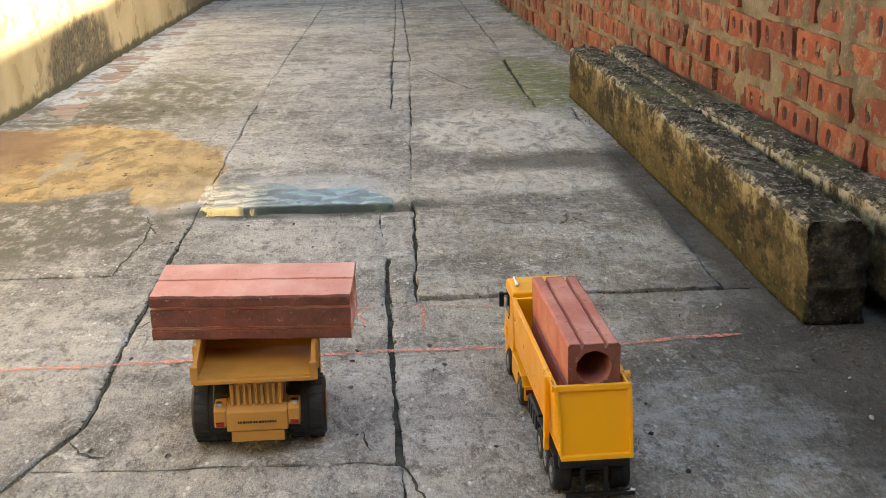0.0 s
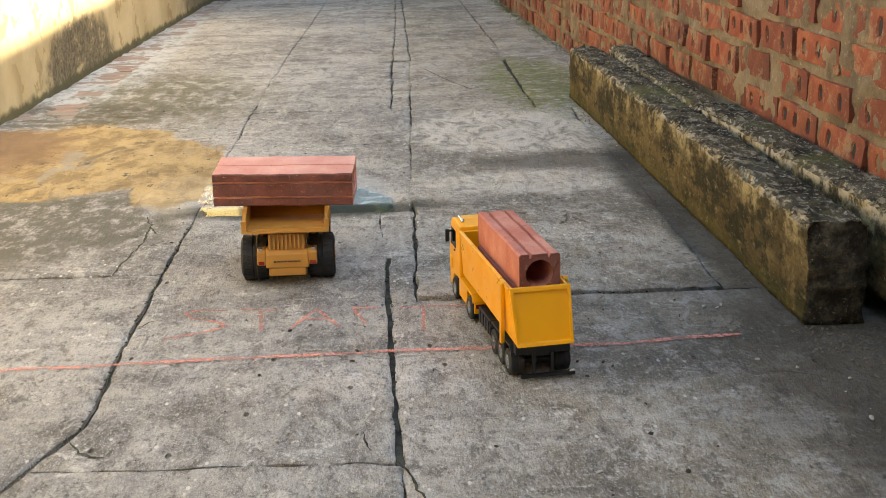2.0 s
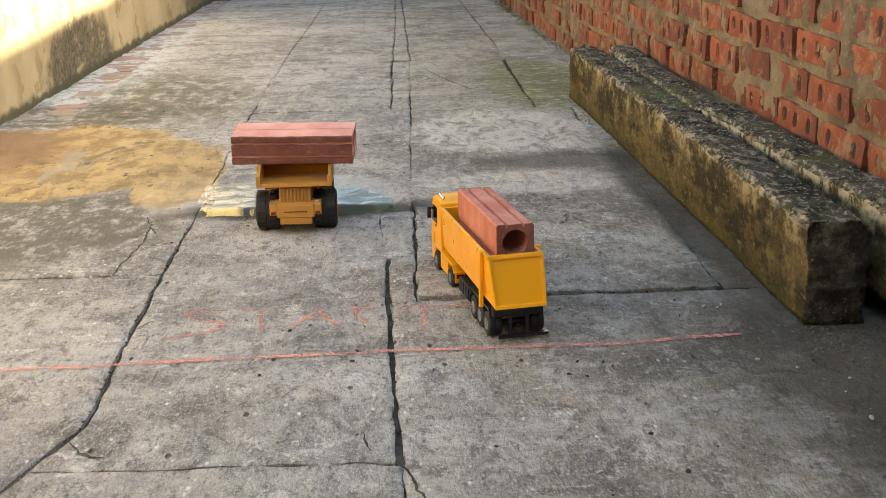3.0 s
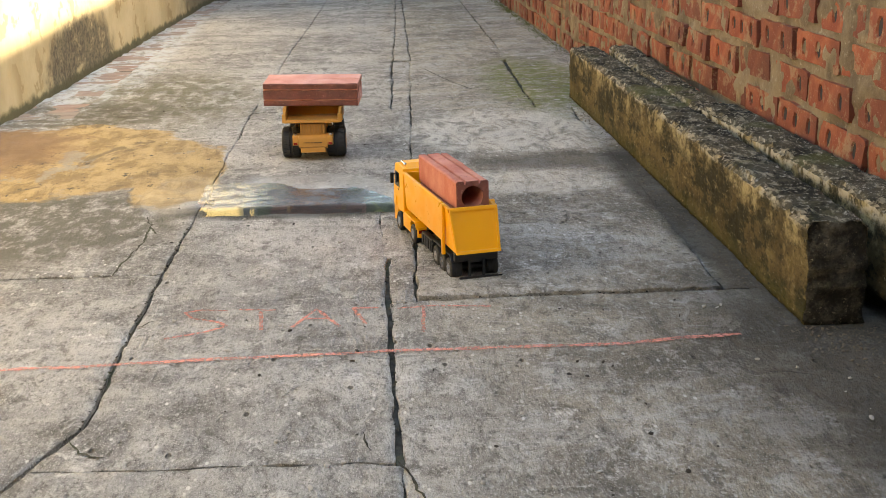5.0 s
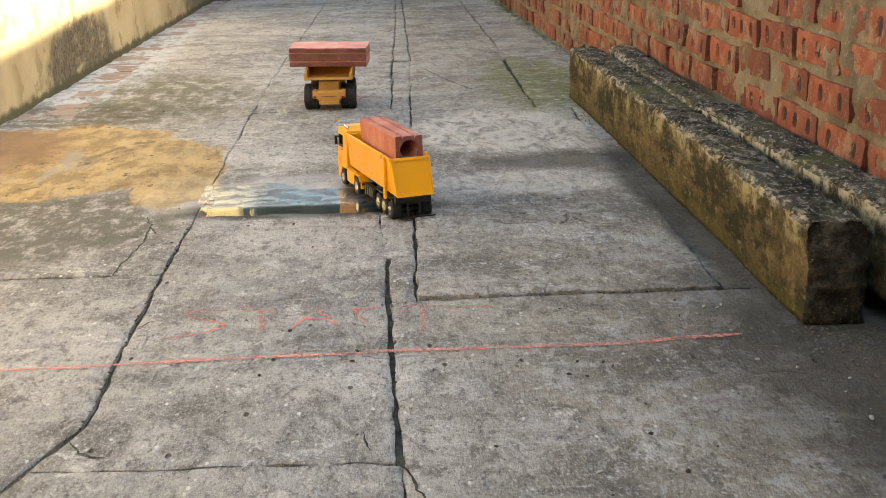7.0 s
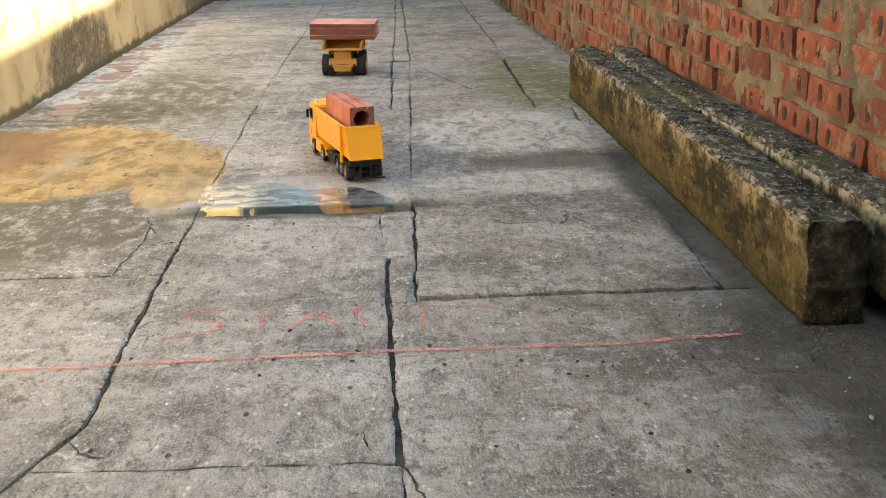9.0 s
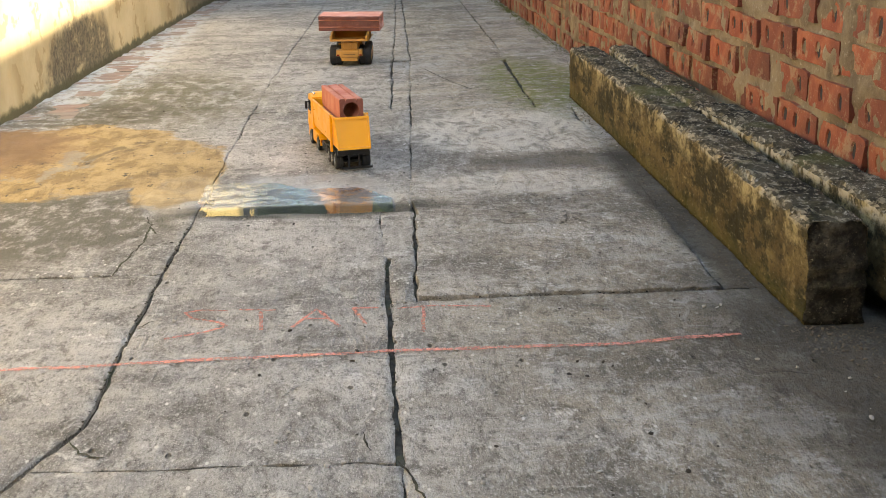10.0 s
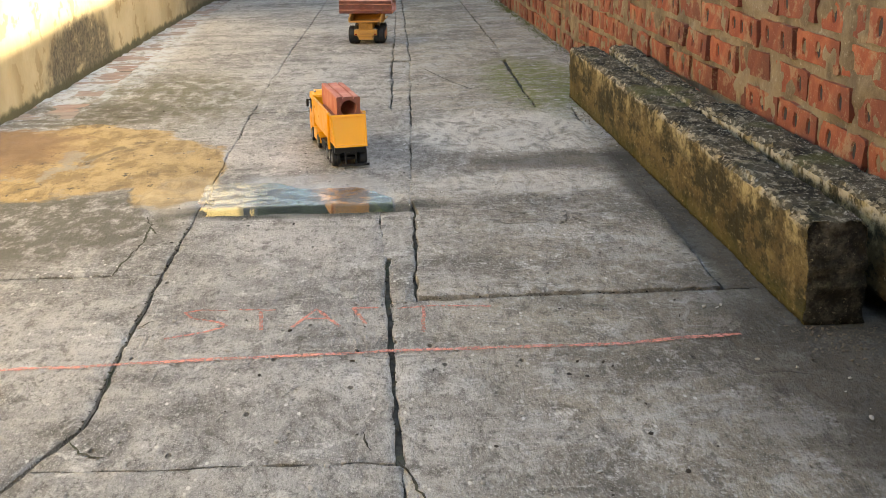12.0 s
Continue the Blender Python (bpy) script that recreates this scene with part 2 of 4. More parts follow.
def mossy_concrete():
    k = Mat("mossy_old_concrete", 0.95, spec=0.2)
    nrm = k.n.new("ShaderNodeNewGeometry").outputs["True Normal"]
    s = k.n.new("ShaderNodeSeparateXYZ")
    k.l.new(nrm, s.inputs[0])
    z = k.xyz()[2]
    top = k.ramp(s.outputs[2], 0.35, 0.75)
    along = k.scaled(1.0, 0.42, 1.0)
    drip = k.noise(1.0, 7, 0.75, k.scaled(24, 13, 14))
    blot, spot, grit = k.noise(10, 8, 0.75, along), k.noise(48, 6, 0.75, along), k.noise(170, 4, 0.75, along)
    side = k.mix(k.ramp(blot, 0.38, 0.60), (0.045, 0.036, 0.016), (0.165, 0.118, 0.05))
    side = k.mix(k.ramp(drip, 0.53, 0.66, 0, 0.55), side, (0.30, 0.22, 0.10))
    side = k.mix(k.ramp(k.noise(17, 7, 0.75, along), 0.50, 0.58, 0, 0.9), side, (0.035, 0.03, 0.014))
    green = k.ramp(k.math("ADD", z, k.math("MULTIPLY", k.noise(8, 5, 0.7), 0.10)), 0.10, 0.05)
    side = k.mix(k.math("MULTIPLY", green, 0.7), side, (0.085, 0.078, 0.022))
    lip = k.ramp(k.math("ADD", z, k.math("MULTIPLY", blot, 0.16)), 0.16, 0.22)
    side = k.mix(k.math("MULTIPLY", lip, k.ramp(drip, 0.46, 0.60, 0, 0.85)), side, (0.50, 0.39, 0.20))
    chip = k.ramp(k.math("ADD", z, k.math("MULTIPLY", spot, 0.035)), 0.150, 0.162)
    side = k.mix(k.math("MULTIPLY", chip, k.ramp(k.noise(22, 4, 0.7), 0.44, 0.56, 0, 0.85)), side, (0.58, 0.50, 0.36))
    side = k.mix(k.ramp(spot, 0.58, 0.68, 0, 0.6), side, (0.36, 0.28, 0.14))
    up = k.mix(k.ramp(k.noise(14, 7, 0.75), 0.38, 0.60), (0.02, 0.017, 0.011), (0.105, 0.09, 0.06))
    up = k.mix(k.ramp(spot, 0.53, 0.61, 0, 0.85), up, (0.33, 0.29, 0.21))
    up = k.mix(k.ramp(k.noise(110, 5, 0.75), 0.56, 0.64, 0, 0.85), up, (0.56, 0.52, 0.43))
    up = k.mix(k.ramp(k.noise(5, 4), 0.53, 0.64, 0, 0.6), up, (0.12, 0.125, 0.04))
    c = k.mix(top, side, up)
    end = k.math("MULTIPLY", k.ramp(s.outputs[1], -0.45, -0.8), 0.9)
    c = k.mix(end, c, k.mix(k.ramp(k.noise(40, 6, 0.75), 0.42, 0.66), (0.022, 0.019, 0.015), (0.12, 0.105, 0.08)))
    c = k.mix(k.ramp(grit, 0.60, 0.70, 0, 0.6), c, (0.42, 0.36, 0.25))
    c = k.mix(k.ramp(grit, 0.43, 0.33, 0, 0.75), c, (0.018, 0.016, 0.012))
    k.color(c)
    return k.bump(k.math("ADD", k.noise(40, 7, 0.75), k.math("MULTIPLY", grit, 0.6)), 0.9, 0.010).m


def plastic(name, col, rough=0.38, worn=(0, 0, 0), wear=0.12, dust=0.10):
    k = Mat(name, rough)
    c = k.mix(k.ramp(k.noise(9, 4), 0.4, 0.7, 0, wear), col, worn)
    c = k.mix(k.ramp(k.noise(55, 4, 0.7), 0.55, 0.8, 0, dust), c, (0.45, 0.40, 0.32))
    k.color(c)
    k.rough(k.ramp(k.noise(30, 3), 0.3, 0.7, rough - 0.07, rough + 0.1))
    return k.bump(k.noise(220, 2), 0.06, 0.001).m


def plain(name, col, rough=0.5, metal=0.0):
    k = Mat(name, rough, metal)
    c = k.mix(k.ramp(k.noise(60, 3), 0.4, 0.7, 0, 0.25), col, tuple(0.55 * v for v in col))
    return k.color(c).m


def water():
    k = Mat("still_water", 0.02)
    fr = k.n.new("ShaderNodeFresnel")
    fr.inputs["IOR"].default_value = 1.33
    gl = k.n.new("ShaderNodeBsdfGlossy")
    film = k.ramp(k.math("ADD", k.xyz()[1], k.math("MULTIPLY", k.math("SUBTRACT", k.noise(30, 4), 0.5), 0.03)), 2.335, 2.352)
    k.put(gl.inputs["Roughness"], k.math("ADD", 0.015, k.math("MULTIPLY", film, 0.20)))
    tr = k.n.new("ShaderNodeBsdfTransparent")
    tr.inputs["Color"].default_value = (0.93, 0.92, 0.89, 1)
    bp = k.n.new("ShaderNodeBump")
    bp.inputs["Strength"].default_value, bp.inputs["Distance"].default_value = 0.05, 0.002
    k.l.new(k.math("ADD", k.noise(24, 2), k.math("MULTIPLY", film, k.math("MULTIPLY", k.noise(1.0, 4, 0.6, k.scaled(60, 130, 10)), 5.0))), bp.inputs["Height"])
    k.l.new(bp.outputs[0], gl.inputs["Normal"])
    mx = k.n.new("ShaderNodeMixShader")
    k.l.new(k.math("MINIMUM", k.math("MULTIPLY", fr.outputs[0], k.math("ADD", 1.2, k.math("MULTIPLY", film, k.ramp(k.noise(1.0, 5, 0.65, k.scaled(22, 34, 10), distort=0.6), 0.42, 0.58, -0.3, 2.0)))), 1.0), mx.inputs[0])
    k.l.new(tr.outputs[0], mx.inputs[1]), k.l.new(gl.outputs[0], mx.inputs[2])
    k.l.new(mx.outputs[0], k.n["Material Output"].inputs["Surface"])
    return k.m


def chalk():
    k = Mat("red_chalk", 0.95)
    k.color(k.mix(k.noise(60, 3), (0.68, 0.22, 0.17), (0.80, 0.38, 0.31)))
    tr = k.n.new("ShaderNodeBsdfTransparent")
    mx = k.n.new("ShaderNodeMixShader")
    a = k.math("MULTIPLY", k.ramp(k.noise(230, 4, 0.75), 0.34, 0.58, 0.0, 0.95), k.ramp(k.noise(11, 4), 0.32, 0.56, 0.5, 1.0))
    k.l.new(a, mx.inputs[0])
    k.l.new(tr.outputs[0], mx.inputs[1]), k.l.new(k.b.outputs[0], mx.inputs[2])
    k.l.new(mx.outputs[0], k.n["Material Output"].inputs["Surface"])
    return k.m


CONCRETE, SOIL, PLASTER, MORTAR, MOSSY = concrete_floor(), soil(), plaster(), mortar(), mossy_concrete()
WALL_BRICK = fired_brick("wall_brick", (0.25, 0.060, 0.032), (0.095, 0.034, 0.026), (0.39, 0.125, 0.06), 1.0, 0.6, 0.6)
LOAD_BRICK = fired_brick("load_brick", (0.46, 0.155, 0.115), (0.30, 0.085, 0.062), (0.60, 0.27, 0.21), 1.0, 0.0, burnt="ends")
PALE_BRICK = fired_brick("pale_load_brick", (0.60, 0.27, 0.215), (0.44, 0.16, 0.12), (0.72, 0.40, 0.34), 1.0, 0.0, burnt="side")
PAVE_BRICK = fired_brick("paving_brick", (0.27, 0.18, 0.15), (0.25, 0.225, 0.205), (0.34, 0.255, 0.225), 1.0, 0.8)
HOLLOW_SHADE = plain("brick_hollow_shade", (0.03, 0.027, 0.026), 0.9)
GREY_WALL = plain("grey_render", (0.08, 0.075, 0.07), 0.9)
WATER, CHALK = water(), chalk()
ORANGE = plastic("orange_yellow_plastic", (0.90, 0.40, 0.012), 0.34, (0.70, 0.27, 0.01))
OCHRE = plastic("ochre_yellow_plastic", (0.45, 0.22, 0.045), 0.42, (0.27, 0.12, 0.025))
RUBBER = plastic("black_rubber", (0.009, 0.009, 0.010), 0.6, (0.018, 0.018, 0.018), 0.3, 0.04)
BLACK = plastic("black_plastic", (0.010, 0.010, 0.011), 0.42, (0.018, 0.018, 0.018), 0.3, 0.02)
GLASS = plain("dark_window", (0.01, 0.011, 0.013), 0.08)
CHROME = plain("chrome", (0.75, 0.75, 0.76), 0.15, 1.0)
RED_LENS = plain("red_lens", (0.25, 0.02, 0.012), 0.2)
DARK_INK = plain("dark_print", (0.05, 0.03, 0.015), 0.6)


# ---- mesh tools ----
def linked(name, bm, material, smooth=False):
    me = bpy.data.meshes.new(name)
    bm.normal_update()
    bm.to_mesh(me)
    bm.free()
    for m in material if isinstance(material, (list, tuple)) else [material]:
        me.materials.append(m)
    if smooth:
        for p in me.polygons:
            p.use_smooth = True
    return new(name, me)


def part(name, bm, material, parent, label="", smooth=False):
    ob = linked(name, bm, material, smooth)
    ob.parent = parent
    return tagged(ob, label)


def block(bm, x0, x1, y0, y1, z0, z1, bevel=0.0015, seg=2):
    """A bevelled box."""
    r = bmesh.ops.create_cube(bm, size=1.0)
    vs = r["verts"]
    for v in vs:
        v.co = Vector((x0 + (v.co.x + 0.5) * (x1 - x0), y0 + (v.co.y + 0.5) * (y1 - y0), z0 + (v.co.z + 0.5) * (z1 - z0)))
    if bevel:
        es = list({e for v in vs for e in v.link_edges})
        bmesh.ops.bevel(bm, geom=es, offset=bevel, segments=seg, affect="EDGES", profile=0.6)
    return vs


def prism(bm, pts, x0, x1, bevel=0.001):
    """An outline in (y, z), drawn out from x0 to x1."""
    a = [bm.verts.new((x0, y, z)) for y, z in pts]
    b = [bm.verts.new((x1, y, z)) for y, z in pts]
    fs = [bm.faces.new(a[::-1]), bm.faces.new(b)]
    n = len(pts)
    for i in range(n):
        fs.append(bm.faces.new((a[i], a[(i + 1) % n], b[(i + 1) % n], b[i])))
    bmesh.ops.recalc_face_normals(bm, faces=fs)
    if bevel:
        es = list({e for f in fs for e in f.edges})
        bmesh.ops.bevel(bm, geom=es, offset=bevel, segments=2, affect="EDGES", profile=0.6)


def lathe(bm, prof, n=32, axis="x"):
    """A turned shape from (along, radius) pairs round the x axis."""
    rings = []
    for a, r in prof:
        rings.append([bm.verts.new((a, r * math.cos(2 * math.pi * i / n), r * math.sin(2 * math.pi * i / n))) for i in range(n)])
    for p, q in zip(rings, rings[1:]):
        for i in range(n):
            bm.faces.new((p[i], p[(i + 1) % n], q[(i + 1) % n], q[i]))
    bm.faces.new(rings[0][::-1]), bm.faces.new(rings[-1])
    bmesh.ops.recalc_face_normals(bm, faces=bm.faces)


def tube(bm, p, q, r, n=10):
    p, q = Vector(p), Vector(q)
    m = Matrix.Translation((p + q) / 2) @ (q - p).to_track_quat("Z", "Y").to_matrix().to_4x4()
    bmesh.ops.create_cone(bm, cap_ends=True, segments=n, radius1=r, radius2=r, depth=(q - p).length, matrix=m)


def rough_verts(bm, amp, freq, seed=0.0):
    for v in bm.verts:
        d = noise.noise_vector(v.co * freq + Vector((seed, seed * 1.7, -seed)))
        d += 0.5 * noise.noise_vector(v.co * freq * 2.7 + Vector((seed, 3 + seed, 9)))
        v.co += d * amp


# ---- ground and slabs ----
WATER_Z = -0.0036
bm = bmesh.new()
bmesh.ops.create_grid(bm, x_segments=60, y_segments=60, size=300)
for v in bm.verts:
    v.co.z = -0.009
ground = tagged(linked("ground", bm, SOIL), "dark earth below the concrete slabs", kind="structure")
floor = tagged(new("floor"), "worn grey concrete alley slabs with dark joints", "floor", kind="structure")


def lift(x, y):
    """The unevenness of the slab tops, with the hollow that holds the puddle."""
    far = 2.515 + 0.065 / (1 + math.exp((x + 0.185) * 110)) - max(0.0, x + 0.03) * 1.3 + 0.012 * noise.noise((x * 16, 0.7, 1.0))
    s = min(far - y, (0.085 - x) * 1.3, (x + 0.35 + max(0.0, y - 2.30) * 0.5) * 1.2) if y > 2.262 else 0.0
    s = max(0.0, min(1.0, s / 0.07))
    dip = 0.0078 * s * s * (3 - 2 * s)
    return 0.0016 * noise.noise((x * 3.1, y * 3.1, 0.3)) + 0.0009 * noise.noise((x * 11, y * 11, 4.0)) - dip


def bend(x, y):
    """The long joint swerves away near the onlooker."""
    return x - min(0.2, max(0.0, 1.31 - y) * 0.34) * math.exp(-((x + 0.36) / 0.12) ** 2)


def slab(corners, rise=0.0, seed=0, wob=0.0034):
    """A cast slab between four corners (near left, near right, far right, far left)."""
    a, b, c, d = [Vector((*p, 0)) for p in corners]
    w, l = (b - a).length, (d - a).length
    nx, ny = max(4, min(70, int(w / 0.013))), max(4, min(240, int(l / 0.013)))
    rim = (0, 0.003, 0.009)
    us = [m / w for m in rim] + [i / nx for i in range(1, nx)] + [1 - m / w for m in rim[::-1]]
    vs = [m / l for m in rim] + [i / ny for i in range(1, ny)] + [1 - m / l for m in rim[::-1]]
    bm = bmesh.new()
    rows = []
    for j, v in enumerate(vs):
        row = []
        for i, u in enumerate(us):
            p = (a * (1 - u) + b * u) * (1 - v) + (d * (1 - u) + c * u) * v
            e = noise.noise_vector(Vector((p.x * 9, p.y * 9, seed * 3.7))) + 0.9 * noise.noise_vector(Vector((p.x * 38, p.y * 38, seed * 5.1)))
            e += (1.5 * noise.noise_vector(Vector((p.x * 6, p.y * 6, 0.5))) + 0.9 * noise.noise_vector(Vector((p.x * 24, p.y * 24, 2.5))))
            # spalled arrises
            k = min(i, j, len(us) - 1 - i, len(vs) - 1 - j)
            chip = max(0.0, noise.noise((p.x * 19, p.y * 19, seed * 1.3)) + 0.6 * noise.noise((p.x * 55, p.y * 55, seed)))
            z = lift(p.x, p.y) + rise - ((0.0010 + 0.0055 * chip, 0.0030 * chip, 0.0008 * chip)[k] if k < 3 else 0)
            row.append(bm.verts.new((bend(p.x, p.y) + e.x * wob, p.y + e.y * wob, z)))
        rows.append(row)
    for j in range(len(vs) - 1):
        for i in range(len(us) - 1):
            bm.faces.new((rows[j][i], rows[j][i + 1], rows[j + 1][i + 1], rows[j + 1][i])).smooth = True
    edge = [e for e in bm.edges if e.is_boundary]
    r = bmesh.ops.extrude_edge_only(bm, edges=edge)
    for v in r["geom"]:
        if isinstance(v, bmesh.types.BMVert):
            v.co.z = -0.022
        elif isinstance(v, bmesh.types.BMFace):
            v.smooth = False
    for e in edge:
        e.smooth = False
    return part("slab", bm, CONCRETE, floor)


SLABS = [
    # left row
    ([(-1.06, -1.2), (-0.3645, -1.2), (-0.3522, 1.893), (-1.06, 1.900)], 0.000),
    ([(-1.06, 1.907), (-0.3510, 1.898), (-0.3375, 3.398), (-1.06, 3.40)], 0.001),
    ([(-0.845, 3.405), (-0.3375, 3.401), (-0.312, 4.474), (-0.845, 4.47)], 0.000),
    ([(-0.845, 4.478), (-0.312, 4.477), (-0.274, 5.580), (-0.83, 5.58)], 0.000),
    ([(-0.83, 5.588), (-0.273, 5.583), (-0.219, 7.3), (-0.80, 7.3)], 0.000),
    # middle row
    ([(-0.362, -1.2), (0.0225, -1.2), (0.0232, 1.180), (-0.350, 1.196)], 0.000),
    ([(-0.348, 1.199), (0.0172, 1.184), (0.0180, 2.254), (-0.345, 2.272)], 0.000),
    ([(-0.345, 2.278), (0.077, 2.259), (0.117, 3.398), (-0.336, 3.417)], -0.001),
    ([(-0.335, 3.420), (0.063, 3.402), (0.091, 4.424), (-0.310, 4.459)], 0.001),
    ([(-0.309, 4.463), (0.092, 4.429), (0.136, 5.60), (-0.272, 5.562)], 0.000),
    ([(-0.270, 5.566), (0.137, 5.604), (0.18, 7.3), (-0.217, 7.3)], 0.000),
    # narrow cast strip
    ([(0.067, 3.405), (0.118, 3.385), (0.156, 4.405), (0.095, 4.415)], -0.002),
    ([(0.097, 4.437), (0.158, 4.430), (0.182, 5.60), (0.139, 5.60)], 0.000),
    ([(0.140, 5.61), (0.183, 5.61), (0.215, 7.3), (0.185, 7.3)], 0.000),
    # right row
    ([(0.0245, -1.2), (0.84, -1.2), (0.84, 1.718), (0.0255, 1.718)], 0.000),
    ([(0.067, 1.7215), (0.534, 1.7195), (0.556, 2.173), (0.086, 2.207)], 0.0065),
    ([(0.088, 2.212), (0.557, 2.178), (0.566, 2.298), (0.080, 2.352)], 0.004),
    ([(0.082, 2.360), (0.567, 2.305), (0.575, 3.358), (0.119, 3.378)], 0.002),
    ([(0.122, 3.388), (0.480, 3.368), (0.496, 4.395), (0.158, 4.422)], 0.000),
    ([(0.161, 4.427), (0.520, 4.403), (0.526, 5.577), (0.186, 5.577)], 0.000),
    ([(0.188, 5.583), (0.530, 5.583), (0.545, 7.3), (0.22, 7.3)], 0.000),
    # edge strip at the brick wall
    ([(0.541, 1.722), (0.84, 1.722), (0.84, 3.365), (0.583, 3.365)], 0.000),
    ([(0.486, 3.372), (0.84, 3.372), (0.84, 4.95), (0.530, 4.95)], 0.001),
    ([(0.530, 4.956), (0.84, 4.956), (0.82, 7.3), (0.550, 7.3)], 0.000),
    # narrow strip beside the deep joint
    ([(0.0255, 1.722), (0.062, 1.722), (0.070, 1.948), (0.0265, 1.948)], 0.000),
    ([(0.0175, 1.950), (0.070, 1.950), (0.081, 2.252), (0.0175, 2.254)], 0.000),
    # beyond the view
    ([(-0.80, 7.31), (-0.22, 7.31), (-0.12, 11), (-0.70, 11)], 0.000),
    ([(-0.21, 7.31), (0.215, 7.31), (0.30, 11), (-0.11, 11)], 0.000),
    ([(0.225, 7.31), (0.82, 7.31), (0.80, 11), (0.31, 11)], 0.000),
]
for i, (cs, rise) in enumerate(SLABS):
    slab(cs, rise, i + 1)

# ---- cracks in the slabs ----
def crack(pts, width, seed):
    rr = random.Random(seed)
    bm = bmesh.new()
    dense = []
    for (ax, ay), (bx, by) in zip(pts, pts[1:]):
        n = max(2, int(math.hypot(bx - ax, by - ay) / 0.009))
        dense += [(ax + (bx - ax) * i / n, ay + (by - ay) * i / n) for i in range(n)]
    dense.append(pts[-1])
    prev = None
    for i, (x, y) in enumerate(dense):
        (x1, y1), (x2, y2) = dense[max(i - 1, 0)], dense[min(i + 1, len(dense) - 1)]
        d = Vector((x2 - x1, y2 - y1, 0)).normalized()
        taper = min(1.0, 0.15 + 0.5 * min(i, len(dense) - 1 - i))
        n = Vector((-d.y, d.x, 0)) * width * taper * rr.uniform(0.25, 0.7)
        c = Vector((x + rr.uniform(-0.0022, 0.0022), y + rr.uniform(-0.0022, 0.0022), lift(x, y) + 0.0016))
        cur = (bm.verts.new(c - n), bm.verts.new(c + n))
        if prev:
            bm.faces.new((prev[0], cur[0], cur[1], prev[1]))
        prev = cur
    part("crack", bm, SOIL, floor, "dark hairline crack in the concrete")


for i, (pts, width) in enumerate((
        ([(0.016, 1.191), (0.029, 1.152), (0.035, 1.124), (0.046, 1.085)], 0.0030),
        ([(-0.359, 1.271), (-0.337, 1.237), (-0.321, 1.227), (-0.305, 1.223)], 0.0030),
        ([(-0.021, 1.262), (-0.012, 1.21)], 0.0024),
        ([(-0.343, 1.64), (-0.333, 1.665), (-0.318, 1.668)], 0.0034),
        ([(-0.421, 2.227), (-0.414, 2.092), (-0.428, 1.957), (-0.429, 1.889)], 0.0036),
        ([(-0.44, 2.27), (-0.405, 2.15), (-0.385, 2.13)], 0.0030),
        ([(0.20, 2.36), (0.31, 2.345), (0.44, 2.33)], 0.0040),
        ([(0.20, 4.20), (0.27, 3.90), (0.33, 3.72)], 0.0040),
        ([(-0.75, 4.05), (-0.60, 4.00), (-0.45, 4.03)], 0.0040))):
    crack(pts, width, i)

# brick edging along the plaster wall, smeared with cement
bm = bmesh.new()
block(bm, -0.098, 0.098, -0.026, 0.026, -0.03, 0.0, 0.004, 1)
pave_mesh = bpy.data.meshes.new("paving_brick")
bm.to_mesh(pave_mesh)
bm.free()
pave_mesh.materials.append(PAVE_BRICK)
rnd = random.Random(5)
y = 3.44
while y < 7.3:
    ob = new("paving_brick", pave_mesh)
    ob.parent = floor
    ob.matrix_basis = pose(-0.952 + 0.03 * (y - 3.3) + rnd.uniform(-0.006, 0.006), y, rnd.uniform(-0.0088, -0.0022), 0, 0, rnd.uniform(-2, 2))
    y += 0.066
bm = bmesh.new()
bmesh.ops.create_grid(bm, x_segments=14, y_segments=160, size=0.5)
for v in bm.verts:
    v.co = Vector((-0.945 + v.co.x * 0.21 + 0.03 * (v.co.y + 0.5) * 3.9, 5.36 + v.co.y * 3.95, -0.0048 + 0.008 * noise.noise((v.co.x * 3, v.co.y * 60, 2)) + 0.006 * noise.noise((v.co.x * 2, v.co.y * 14, 5))))
part("cement_smear", bm, CONCRETE, floor, "pale cement smeared over the brick edging", True)

# ---- plaster wall ----
bm = bmesh.new()
pts = []
rows = []
for j in range(13):
    z = -0.03 + j * 1.03 / 12
    row = []
    for i in range(121):
        y = -1.5 + i * 14 / 120
        x = -1.115 + 0.0285 * y + 0.004 * noise.noise((y * 2, z * 3, 1)) + (0.004 if z < 0.03 else 0)
        row.append(bm.verts.new((x, y, z)))
    rows.append(row)
for j in range(12):
    for i in range(120):
        bm.faces.new((rows[j][i], rows[j][i + 1], rows[j + 1][i + 1], rows[j + 1][i]))
r = bmesh.ops.extrude_face_region(bm, geom=list(bm.faces))
for v in r["geom"]:
    if isinstance(v, bmesh.types.BMVert):
        v.co.x -= 0.12
bmesh.ops.recalc_face_normals(bm, faces=bm.faces)
tagged(linked("wall_west", bm, PLASTER, False), "cream plastered wall with mould and peeling paint", "wall", kind="structure")


# ---- brick wall ----
def wall_x(y):
    return 0.815 - 0.0085 * y


